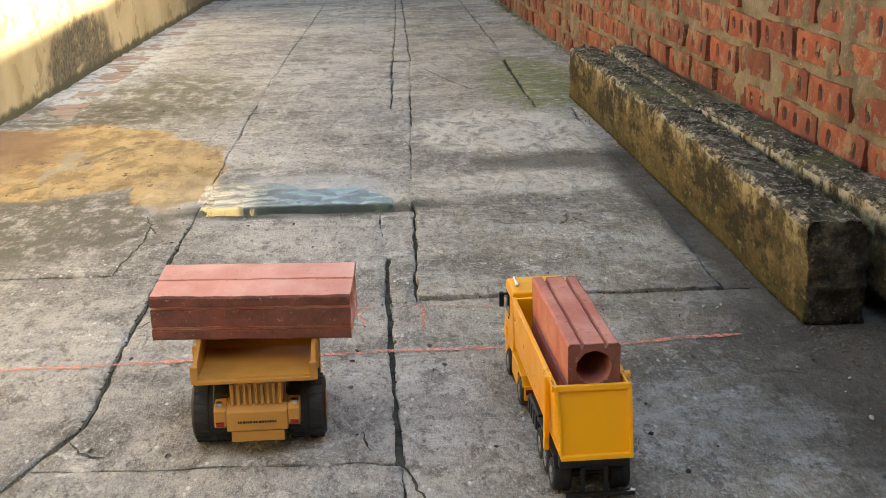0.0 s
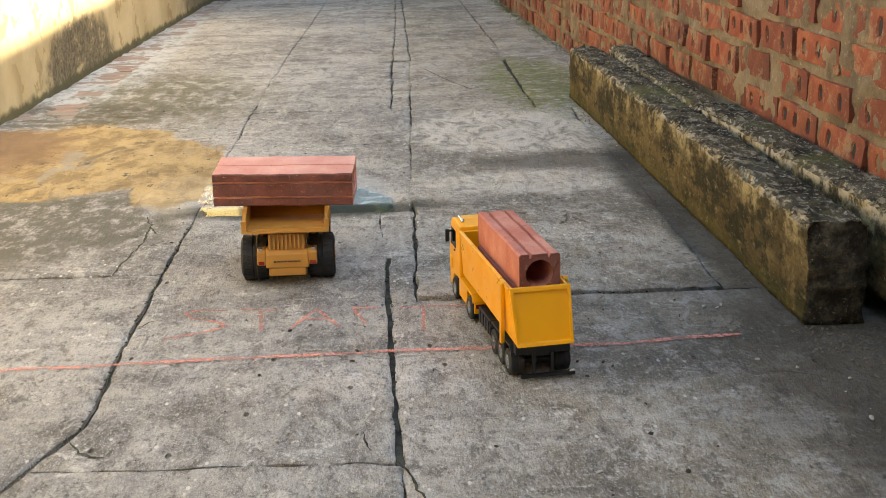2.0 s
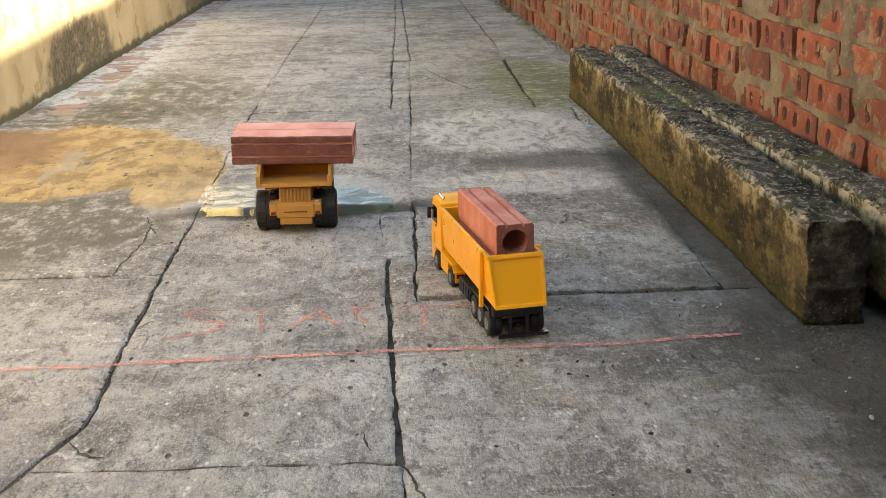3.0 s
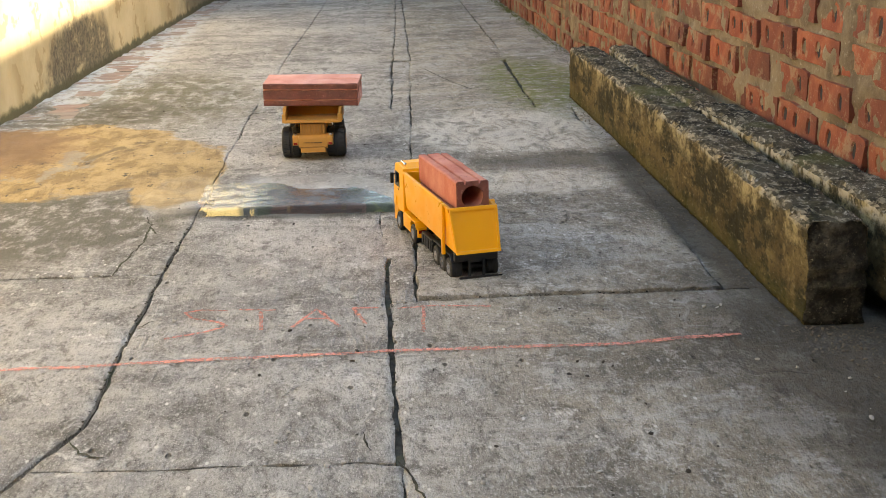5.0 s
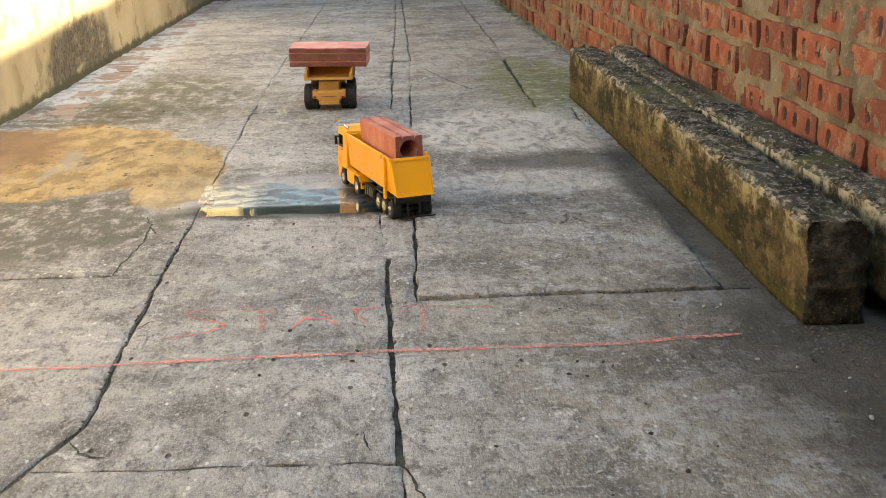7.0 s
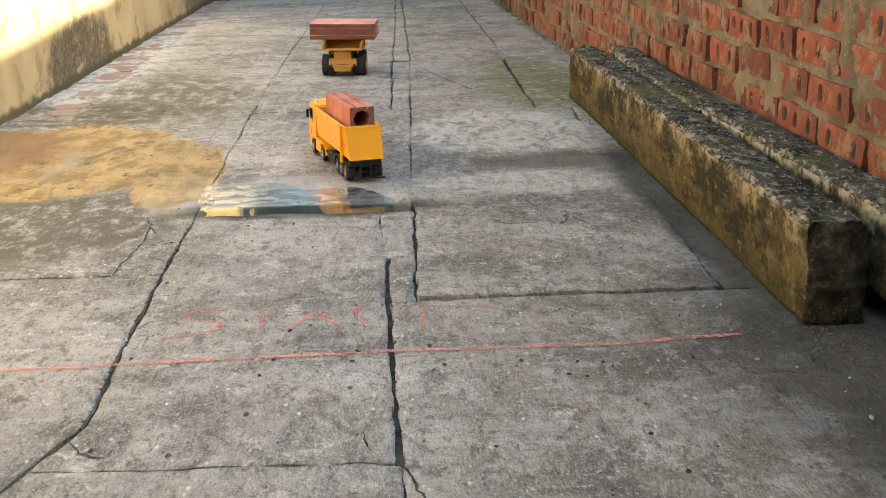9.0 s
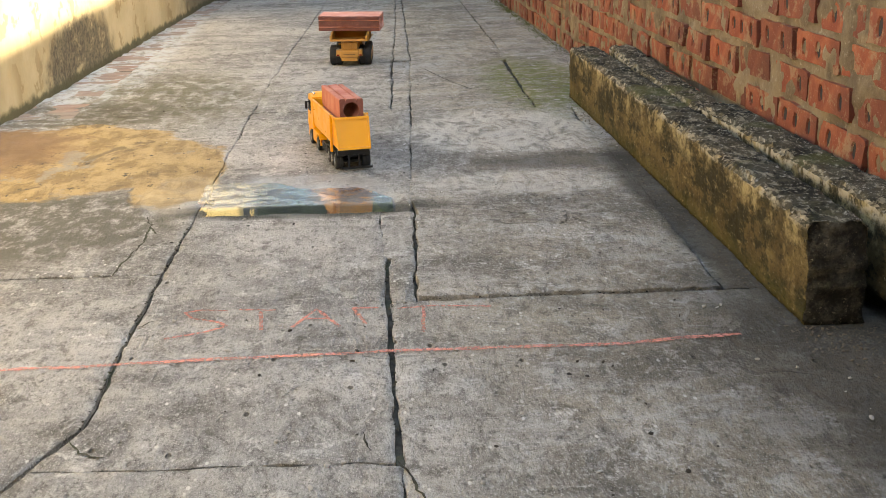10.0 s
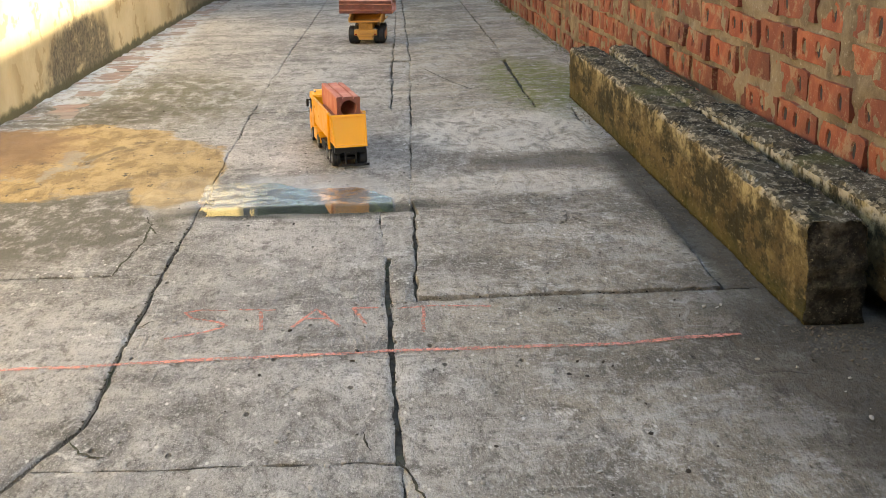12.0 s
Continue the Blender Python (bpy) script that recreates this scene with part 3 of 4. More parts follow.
wall = tagged(new("wall_east"), "rough red brick wall with messy tan mortar", "wall", kind="structure")
bm = bmesh.new()
NY, NZ = 560, 44
rows = []
for j in range(NZ + 1):
    z = -0.03 + j * 0.011
    row = []
    for i in range(NY + 1):
        y = 1.2 + i * 0.0125
        n1 = noise.noise((y * 17, z * 17, 7.7)) + 0.7 * noise.noise((y * 40, z * 40, 1.1))
        row.append(bm.verts.new((wall_x(y) + 0.0036 - 0.0085 * n1, y, z)))
    rows.append(row)
for j in range(NZ):
    for i in range(NY):
        bm.faces.new((rows[j][i + 1], rows[j][i], rows[j + 1][i], rows[j + 1][i + 1]))
part("mortar", bm, MORTAR, wall, "tan mortar squeezed out between the bricks", True)
bm = bmesh.new()
# beyond y 5.5 the unseen core is raised to block eastern sky
prism(bm, [(-1.5, -0.03), (12.5, -0.03), (12.5, 4.2), (5.5, 4.2), (5.5, 1.455), (-1.5, 1.455)], 0.012, 0.11, 0)
for v in bm.verts:
    v.co.x += wall_x(v.co.y) + 0.012
part("core_and_sky_screen", bm, MORTAR, wall)


def brick_mesh(name, slots, seed):
    """A wall brick, face towards -x, with that many shallow, dark-bottomed hollows in its face."""
    bm = bmesh.new()
    rr = random.Random(seed)
    l, h = 0.095, 0.0268
    # face outline columns: hollows alternate with plain stretches
    ys = [-l]
    for i in range(slots):
        c = -l + (i + 0.5 + rr.uniform(-0.12, 0.12)) * 2 * l / slots
        ys += [c - 0.013, c + 0.013]
    ys.append(l)
    zs = [-h, -h * 0.70, h * 0.70, h]
    grid = [[bm.verts.new((0.0, yy + rr.uniform(-0.004, 0.004), zz + rr.uniform(-0.003, 0.003))) for yy in ys] for zz in zs]
    for j in range(3):
        for i in range(len(ys) - 1):
            f = bm.faces.new((grid[j][i + 1], grid[j][i], grid[j + 1][i], grid[j + 1][i + 1]))
            f.tag = j == 1 and i % 2 == 1 and slots > 0
    hollow = [f for f in bm.faces if f.tag]
    rim = [e for e in bm.edges if e.is_boundary]
    r = bmesh.ops.extrude_edge_only(bm, edges=rim)
    for v in r["geom"]:
        if isinstance(v, bmesh.types.BMVert):
            v.co.x = 0.05
    for f in hollow:
        ring = list(f.verts)
        cy, cz = sum(v.co.y for v in ring) / 4, sum(v.co.z for v in ring) / 4
        ring.sort(key=lambda v: math.atan2(v.co.z - cz, v.co.y - cy))
        bm.faces.remove(f)
        hy, hz = 0.0118 * rr.uniform(0.8, 1.06), 0.0178 * rr.uniform(0.8, 1.0)
        # two oval points belong to each corner
        oval = []
        for qy, qz in ((-1, -1), (1, -1), (1, 1), (-1, 1)):
            pair = [(qy * hy, qz * hz * 0.45), (qy * hy * 0.5, qz * hz)]
            if qy * qz < 0:
                pair.reverse()
            oval.append([(cy + a, cz + b) for a, b in pair])
        out = [[bm.verts.new((0.0, a, b)) for a, b in pr] for pr in oval]
        deep = [[bm.verts.new((0.0035, cy + (a - cy) * 0.85, cz + (b - cz) * 0.85)) for a, b in pr] for pr in oval]
        for i in range(4):
            j = (i + 1) % 4
            bm.faces.new((ring[i], out[i][0], out[i][1]))
            bm.faces.new((ring[i], out[i][1], out[j][0], ring[j]))
            bm.faces.new((out[i][0], deep[i][0], deep[i][1], out[i][1]))
            bm.faces.new((out[i][1], deep[i][1], deep[j][0], out[j][0]))
        # bottom coloured near black for the shade of a deeper hole
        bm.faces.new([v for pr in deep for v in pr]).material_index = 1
    me = bpy.data.meshes.new(name)
    bmesh.ops.recalc_face_normals(bm, faces=bm.faces)
    bm.to_mesh(me)
    bm.free()
    me.materials.append(WALL_BRICK), me.materials.append(HOLLOW_SHADE)
    return me


kinds = [brick_mesh("brick", s, i) for i, s in enumerate((0, 2, 2, 3, 2, 0, 3))]
rnd = random.Random(11)
for course in range(7):
    z = 0.036 + course * 0.0705
    y = 1.28 + (0.105 if course % 2 else 0.0) + rnd.uniform(-0.03, 0.03)
    while y < 8.1:
        ob = new("brick", rnd.choice(kinds))
        ob.parent = wall
        ob.matrix_basis = pose(wall_x(y) + rnd.uniform(-0.004, 0.004), y, z + rnd.uniform(-0.003, 0.003) + 0.004 * noise.noise((y, z, 0)), rnd.uniform(-2, 2), rnd.uniform(-4, 4), -0.5 + rnd.uniform(-2.2, 2.2))
        y += 0.204 + rnd.uniform(-0.006, 0.012)


# ---- plain walls added out of view to hold back sky light ----
bm = bmesh.new()
block(bm, -4.0, 4.0, -1.75, -1.55, -0.03, 2.6, 0.01)
tagged(linked("sky_screen_south", bm, GREY_WALL), "unseen grey rendered wall added behind the camera to block sky light", "wall", kind="structure")
# added tall block, out of view, that dims the far floor
bm = bmesh.new()
block(bm, -2.9, -2.2, 5.5, 12.5, -0.03, 4.4, 0.01)
tagged(linked("sky_screen_northwest", bm, GREY_WALL), "unseen grey wall added behind the plastered wall to block western sky", "wall", kind="structure")


# ---- old concrete beams ----
def beam(x0, x1, y0, y1, z0, z1, label, bow=0.0, seed=0.0, skew=0.0):
    bm = bmesh.new()
    nx, ny, nz = 9, int((y1 - y0) / 0.009), 16
    cell = {}

    def vert(i, j, k):
        key = (i, j, k)
        if key not in cell:
            u, v, w = i / nx, j / ny, k / nz
            # worn arrises
            ex, ez = abs(u - 0.5) * 2, abs(w - 0.5) * 2
            x, z = x0 + u * (x1 - x0), z0 + w * (z1 - z0)
            y = y0 + v * (y1 - y0)
            if ex == 1 and k == nz:
                x -= 0.005 * (1 if u > 0.5 else -1)
                z -= 0.004
            x += skew * (v - 0.5) + bow * math.sin(math.pi * v)
            p = Vector((x, y, z))
            q = Vector((x + seed, y, z))
            d = noise.noise_vector(q * 7) * 0.003 + noise.noise_vector(q * 50) * 0.0022 + noise.noise_vector(q * 110) * 0.0016
            if k == nz:
                d += noise.noise_vector(q * 65) * 0.0042
                if ex == 1:
                    d += noise.noise_vector(q * 27) * 0.003
            if j == 0:
                d += noise.noise_vector(q * 40) * 0.005
                d.y += 0.014 * max(0.0, w - 0.62) * (1.0 + ex) + 0.004 * ex * ex
                d.y -= 0.006 * (math.exp(-((w - 0.55) / 0.035) ** 2) + 0.8 * math.exp(-((w - 0.38) / 0.03) ** 2))
            if k == 0:
                d.z = 0
            cell[key] = bm.verts.new(p + d)
        return cell[key]

    def quad(*ks):
        bm.faces.new([vert(*k) for k in ks])

    for j in range(ny):
        for k in range(nz):
            quad((0, j + 1, k), (0, j, k), (0, j, k + 1), (0, j + 1, k + 1))
            quad((nx, j, k), (nx, j + 1, k), (nx, j + 1, k + 1), (nx, j, k + 1))
        for i in range(nx):
            quad((i, j, nz), (i + 1, j, nz), (i + 1, j + 1, nz), (i, j + 1, nz))
            quad((i + 1, j, 0), (i, j, 0), (i, j + 1, 0), (i + 1, j + 1, 0))
    for i in range(nx):
        for k in range(nz):
            quad((i, 0, k), (i + 1, 0, k), (i + 1, 0, k + 1), (i, 0, k + 1))
            quad((i + 1, ny, k), (i, ny, k), (i, ny, k + 1), (i + 1, ny, k + 1))
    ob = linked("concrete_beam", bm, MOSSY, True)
    return tagged(ob, label, "concrete beam", "beams lying along the brick wall")


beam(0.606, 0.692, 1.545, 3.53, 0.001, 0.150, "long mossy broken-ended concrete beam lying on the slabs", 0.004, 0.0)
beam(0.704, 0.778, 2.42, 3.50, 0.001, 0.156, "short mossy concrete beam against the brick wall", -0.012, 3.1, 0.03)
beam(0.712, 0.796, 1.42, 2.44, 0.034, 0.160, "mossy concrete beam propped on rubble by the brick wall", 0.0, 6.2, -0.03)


def rubble(x, y, sx, sy, sz, seed):
    bm = bmesh.new()
    bmesh.ops.create_cube(bm, size=1.0)
    bmesh.ops.subdivide_edges(bm, edges=bm.edges, cuts=3, use_grid_fill=True)
    for v in bm.verts:
        v.co = Vector((v.co.x * sx, v.co.y * sy, (v.co.z + 0.5) * sz))
    for v in bm.verts:
        if v.co.z > 0.001:
            v.co += noise.noise_vector(v.co * 40 + Vector((seed, 0, 0))) * 0.006
    ob = linked("rubble_block", bm, MOSSY)
    ob.matrix_basis = pose(x, y, 0.0, 0, 0, seed * 20)
    return tagged(ob, "dirty broken brick block under the beam", "rubble", "rubble props")


rubble(0.757, 1.68, 0.07, 0.12, 0.042, 1.0)
rubble(0.752, 2.25, 0.07, 0.12, 0.042, 2.0)


# ---- puddle and chalk ----
bm = bmesh.new()
bmesh.ops.create_grid(bm, x_segments=10, y_segments=8, size=0.5)
for v in bm.verts:
    v.co = Vector((-0.158 + v.co.x * 0.40, 2.4635 + v.co.y * 0.40, WATER_Z))
puddle = tagged(linked("water", bm, WATER), "shallow rain puddle in a sunken slab", "puddle", kind="structure")


def stroke(bm, pts, width, seed):
    """A chalk stroke through plan points, lying on the slabs."""
    rr = random.Random(seed)
    dense = []
    for (ax, ay), (bx, by) in zip(pts, pts[1:]):
        n = max(2, int(math.hypot(bx - ax, by - ay) / 0.012))
        dense += [(ax + (bx - ax) * i / n, ay + (by - ay) * i / n) for i in range(n)]
    dense.append(pts[-1])
    prev = None
    for i, (x, y) in enumerate(dense):
        x2, y2 = dense[min(i + 1, len(dense) - 1)]
        x1, y1 = dense[max(i - 1, 0)]
        d = Vector((x2 - x1, y2 - y1, 0)).normalized()
        s = Vector((-d.y, d.x, 0)) * width * rr.uniform(0.35, 0.6)
        z = lift(x, y) + 0.0020
        c = Vector((x + rr.uniform(-0.001, 0.001), y + rr.uniform(-0.001, 0.001), z))
        cur = (bm.verts.new(c - s), bm.verts.new(c + s))
        if prev:
            bm.faces.new((prev[0], cur[0], cur[1], prev[1]))
        prev = cur


bm = bmesh.new()
stroke(bm, [(-0.62, 1.492), (-0.40, 1.497), (-0.20, 1.507), (0.02, 1.512), (0.18, 1.506), (0.335, 1.503), (0.417, 1.517), (0.507, 1.522)], 0.0105, 1)
tagged(linked("chalk_line", bm, CHALK), "red chalk starting line drawn across the concrete", "chalk line")
word = tagged(new("chalk_writing"), "hand-drawn red chalk word START on the concrete", "chalk writing")
LETTERS = [
    [[(-0.222, 1.700), (-0.262, 1.708), (-0.285, 1.697), (-0.272, 1.672), (-0.232, 1.652), (-0.216, 1.634), (-0.245, 1.612), (-0.300, 1.590)]],
    [[(-0.205, 1.702), (-0.150, 1.694)], [(-0.172, 1.692), (-0.164, 1.612)]],
    [[(-0.122, 1.616), (-0.088, 1.692), (-0.052, 1.612)], [(-0.105, 1.652), (-0.068, 1.650)]],
    [[(-0.034, 1.690), (-0.014, 1.618)], [(-0.034, 1.690), (0.005, 1.688)]],
    [[(0.032, 1.681), (0.085, 1.686), (0.174, 1.674)], [(0.073, 1.685), (0.066, 1.575)]],
]
for i, strokes in enumerate(LETTERS):
    bm = bmesh.new()
    for j, s in enumerate(strokes):
        stroke(bm, s, 0.0058, 10 * i + j + 3)
    part("letter", bm, CHALK, word)


def litter(name, n, size, mat, label, category, spots, seed):
    """Crumbs strewn over the slabs."""
    rr = random.Random(seed)
    bm = bmesh.new()
    for i in range(n):
        x0, x1, y0, y1 = rr.choice(spots)
        x, y, s = rr.uniform(x0, x1), rr.uniform(y0, y1), size * rr.choice((0.4, 0.5, 0.7, 1.0, 1.3))
        m = Matrix.Translation((x, y, lift(x, y) + s * 0.25)) @ Euler((rr.uniform(-0.4, 0.4), rr.uniform(-0.4, 0.4), rr.uniform(0, 6))).to_matrix().to_4x4() @ Matrix.Diagonal((s * rr.uniform(0.7, 1.5), s * rr.uniform(0.5, 1.0), s * rr.uniform(0.35, 0.7), 1))
        r = bmesh.ops.create_icosphere(bm, subdivisions=1, radius=0.5, matrix=m)
        for v in r["verts"]:
            v.co += noise.noise_vector(v.co * 300) * s * 0.18
    return tagged(linked(name, bm, mat), label, category, kind="stuff")


PALE = plain("pale_grit", (0.42, 0.40, 0.36), 0.9)
DARKBIT = plain("dark_crumb", (0.045, 0.038, 0.03), 0.9)
OPEN = [(-0.9, 0.6, 1.05, 2.2), (-0.3, 0.6, 1.05, 1.7), (-0.3, 0.55, 2.2, 4.0), (-0.9, 0.7, 1.05, 7.0)]
FOOT = [(0.575, 0.60, 1.5, 3.5), (0.58, 0.72, 1.44, 1.54), (0.70, 0.80, 3.6, 7.0), (0.62, 0.80, 1.2, 1.5)]
litter("grit", 260, 0.0055, PALE, "small pale stone grit strewn on the concrete", "grit", OPEN, 3)
litter("crumbs", 130, 0.0052, DARKBIT, "dark earth crumbs and leaf bits on the concrete", "crumbs", OPEN, 4)
CRUMBLE = plain("crumbled_mortar", (0.15, 0.125, 0.095), 0.95)
litter("rubble_bits", 900, 0.0040, CRUMBLE, "crumbled mortar along the beam and brick wall", "rubble", FOOT, 5)
JOINTS = [(0.0155, 0.0255, 1.19, 1.95), (-0.354, -0.350, 1.3, 1.89), (-0.350, -0.346, 1.9, 2.26), (0.08, 0.52, 1.718, 1.724), (0.07, 0.085, 1.95, 2.2)]
litter("soil_clods", 260, 0.0034, SOIL, "dark earth clods caught in the slab joints", "soil", JOINTS, 6)
bm = bmesh.new()
rr = random.Random(9)
for i in range(900):
    y = rr.choice((rr.uniform(3.9, 7.2), rr.gauss(5.4, 0.4), rr.gauss(6.4, 0.3)))
    x = wall_x(y) - 0.004 - abs(rr.gauss(0, 0.022))
    h, a = rr.uniform(0.004, 0.012), rr.uniform(0, 6.28)
    d = Vector((math.cos(a), math.sin(a), 0)) * 0.002
    b = Vector((x, y, lift(x, y) - 0.001))
    tip = b + Vector((rr.gauss(0, 0.006), rr.gauss(0, 0.006), h))
    bm.faces.new([bm.verts.new(p) for p in (b - d, b + d, tip)])
GREEN = plain("moss_green", (0.11, 0.13, 0.03), 0.9)
tagged(linked("grass", bm, GREEN), "short moss and grass along the brick wall's foot", "grass", kind="stuff")


# ---- loose hollow bricks ----
BL, BW, BH = 0.222, 0.0535, 0.095      # length, narrow side, broad side


def hollow_brick(label, material):
    """A two-hole clay brick: length along x, narrow side along y, broad side along z, its foot at z = 0."""
    g = 0.0055
    w, h = BW / 2, BH / 2

    def cut(c):
        return [(c - 0.0024, 0), (c - 0.0014, g), (c + 0.0014, g), (c + 0.0024, 0)]

    out = []
    rd = 0.0022
    sides = [((-w, -h), (1, 0), (0, 1), 2 * w, (0.27, 0.73)), ((w, -h), (0, 1), (-1, 0), 2 * h, (0.5,)),
             ((w, h), (-1, 0), (0, -1), 2 * w, (0.27, 0.73)), ((-w, h), (0, -1), (1, 0), 2 * h, (0.5,))]
    for (px, pz), (dx, dz), (nx, nz), ln, cuts in sides:
        line = [(rd, 0)]
        for c in cuts:
            line += cut(c * ln)
        line.append((ln - rd, 0))
        for s, d in line:
            out.append((px + dx * s + nx * d, pz + dz * s + nz * d))
    holes = [[(0.0185 * math.cos(2 * math.pi * i / 24), c + 0.0185 * math.sin(2 * math.pi * i / 24)) for i in range(24)] for c in (0.0212, -0.0212)]
    bm = bmesh.new()
    stations = 28
    loops = [out] + holes
    ends = []
    for li, lp in enumerate(loops):
        rings = []
        for s in range(stations + 1):
            x = -BL / 2 + BL * s / stations
            ring = []
            for a, b in lp:
                p = Vector((x, a, b + h))
                q = noise.noise_vector(p * 60) * 0.0007 + noise.noise_vector(p * 17) * 0.0008
                if s in (0, stations):
                    q += noise.noise_vector(p * 120) * 0.0013
                ring.append(bm.verts.new(p + q))
            rings.append(ring)
        n = len(lp)
        for p, q in zip(rings, rings[1:]):
            for i in range(n):
                bm.faces.new((p[i], p[(i + 1) % n], q[(i + 1) % n], q[i]))
        ends.append((rings[0], rings[-1]))
    for k in (0, 1):
        es = []
        for pair in ends:
            ring = pair[k]
            for i in range(len(ring)):
                es.append(bm.edges.get((ring[i], ring[(i + 1) % len(ring)])))
        bmesh.ops.triangle_fill(bm, edges=es, use_beauty=True)
    bmesh.ops.recalc_face_normals(bm, faces=bm.faces)
    return tagged(linked("hollow_brick", bm, material), label, "brick", "bricks carried by the toy trucks")


# ---- wheels ----
def wheel(parent, r, w, lugs, dual, rim_mat, side, name="wheel"):
    """A toy wheel about the x axis, its outer face towards side (1 or -1)."""
    bm = bmesh.new()
    h = w / 2
    prof = [(-h, r * 0.55), (-h, r * 0.86), (-h * 0.86, r * 0.97), (-h * 0.6, r)]
    if dual:
        prof += [(-h * 0.16, r), (-h * 0.10, r * 0.975), (h * 0.10, r * 0.975), (h * 0.16, r)]
    prof += [(h * 0.6, r), (h * 0.86, r * 0.97), (h, r * 0.86), (h, r * 0.55)]
    lathe(bm, prof, 40)
    t = part(name, bm, RUBBER, parent, "black rubber tyre")
    if lugs:
        bm = bmesh.new()
        block(bm, -h * 0.36, h * 0.36, -r * 0.05, r * 0.05, -r * 0.03, r * 0.018, r * 0.012, 1)
        first = part("tread_lug", bm, RUBBER, t)
        for i in range(2 * lugs):
            s = 1 if i % 2 else -1
            lug = first if i == 0 else new("tread_lug", first.data)
            lug.parent = t
            lug.matrix_basis = Matrix.Rotation(math.pi * i / lugs, 4, "X") @ Matrix.Translation((s * h * 0.52, 0, r)) @ Matrix.Rotation(s * 0.25, 4, "Z")
    bm = bmesh.new()
    o = side
    lathe(bm, [(o * h * 1.02, r * 0.56), (o * h * 1.02, r * 0.50), (o * h * 0.7, r * 0.44), (o * h * 0.7, r * 0.2), (o * h * 1.05, r * 0.17), (o * h * 1.05, r * 0.02)][::o], 28)
    for i in range(8):
        a = 2 * math.pi * i / 8
        c = (o * h * 0.72, r * 0.33 * math.cos(a), r * 0.33 * math.sin(a))
        tube(bm, c, (o * h * 0.85, c[1], c[2]), r * 0.045, 6)
    part("rim", bm, rim_mat, t, "wheel rim with bolt ring")
    return t


# ---- mining dump truck: origin on the ground below the rear axle, nose towards +y ----
def dump_truck():
    T = tagged(new("toy_dump_truck"), "ochre-yellow toy mining dump truck with fat black tyres", "toy truck")
    R1 = 0.0358
    wheels = []
    for s in (-1, 1):
        wheels.append((wheel(T, R1, 0.044, 20, True, OCHRE, s), (s * 0.0525, 0.0, R1)))
        wheels.append((wheel(T, R1, 0.026, 20, False, OCHRE, s), (s * 0.0530, 0.112, R1)))
    for w, p in wheels:
        w.location = p
    # skip body: floor, sides that rise forward, headboard and canopy
    bm = bmesh.new()
    prism(bm, [(-0.055, 0.0915), (0.0, 0.0845), (0.045, 0.0860), (0.098, 0.128), (0.165, 0.134), (0.165, 0.138), (0.094, 0.1325), (0.043, 0.0930), (0.018, 0.0920), (-0.010, 0.0905), (-0.055, 0.0970)], -0.066, 0.066, 0.0008)
    bed = part("skip_floor", bm, OCHRE, T)
    for s in (-1, 1):
        bm = bmesh.new()
        x0, x1 = (0.0615, 0.0665)
        prism(bm, [(-0.0555, 0.0905), (0.0, 0.0835), (0.045, 0.0850), (0.100, 0.1265), (0.096, 0.1300), (0.085, 0.1284), (-0.012, 0.1192), (-0.020, 0.1175), (-0.0555, 0.1085)], s * x0, s * x1, 0.0008)
        part("skip_side", bm, OCHRE, T)
        bm = bmesh.new()
        prism(bm, [(-0.0575, 0.0905), (-0.0515, 0.0905), (-0.0515, 0.1110), (-0.0575, 0.1110)], s * 0.0600, s * 0.0685, 0.0010)
        part("side_post", bm, OCHRE, T)
        for yy in (-0.02, 0.012, 0.044, 0.072):
            bm = bmesh.new()
            block(bm, min(s * 0.066, s * 0.0695), max(s * 0.066, s * 0.0695), yy, yy + 0.006, 0.089 + max(0, yy - 0.045) * 0.8, 0.121, 0.0008)
            part("side_rib", bm, OCHRE, T)
    bm = bmesh.new()
    block(bm, -0.064, 0.064, -0.0580, -0.0530, 0.0900, 0.0945, 0.0012)
    part("skip_lip", bm, OCHRE, T)
    # frame and rear housing
    for s in (-1, 1):
        bm = bmesh.new()
        block(bm, s * 0.020 - 0.006, s * 0.020 + 0.006, -0.03, 0.16, 0.040, 0.058, 0.001)
        part("frame_rail", bm, OCHRE, T)
    bm = bmesh.new()
    prism(bm, [(-0.0560, 0.0330), (-0.0300, 0.0250), (-0.0100, 0.0300), (-0.0100, 0.0600), (-0.0450, 0.0610), (-0.0540, 0.0540)], -0.0335, 0.0335, 0.0015)
    part("rear_housing", bm, OCHRE, T)
    for s in (-1, 1):
        bm = bmesh.new()
        prism(bm, [(-0.0540, 0.0370), (-0.0200, 0.0330), (-0.0200, 0.0600), (-0.0460, 0.0610), (-0.0530, 0.0560)], s * 0.0335, s * 0.0470, 0.0015)
        h = part("housing_wing", bm, OCHRE, T)
        bm = bmesh.new()
        block(bm, s * 0.0405 - 0.0045, s * 0.0405 + 0.0045, -0.0556, -0.0525, 0.0385, 0.0435, 0.0006)
        part("tail_light", bm, RED_LENS, h, "dark red tail light")
        bm = bmesh.new()
        tube(bm, (s * 0.041, -0.046, 0.0600), (s * 0.041, -0.046, 0.0640), 0.0040, 12)
        part("cap", bm, CHROME, h, "worn metallic cap")
    bm = bmesh.new()
    block(bm, -0.0290, 0.0290, -0.0450, -0.0100, 0.0600, 0.0860, 0.001)
    grille = part("grille", bm, OCHRE, T)
    for i in range(9):
        bm = bmesh.new()
        x = -0.0260 + i * 0.0065
        block(bm, x - 0.0017, x + 0.0017, -0.0485, -0.0440, 0.0605, 0.0855, 0.0007)
        part("grille_bar", bm, OCHRE, grille)
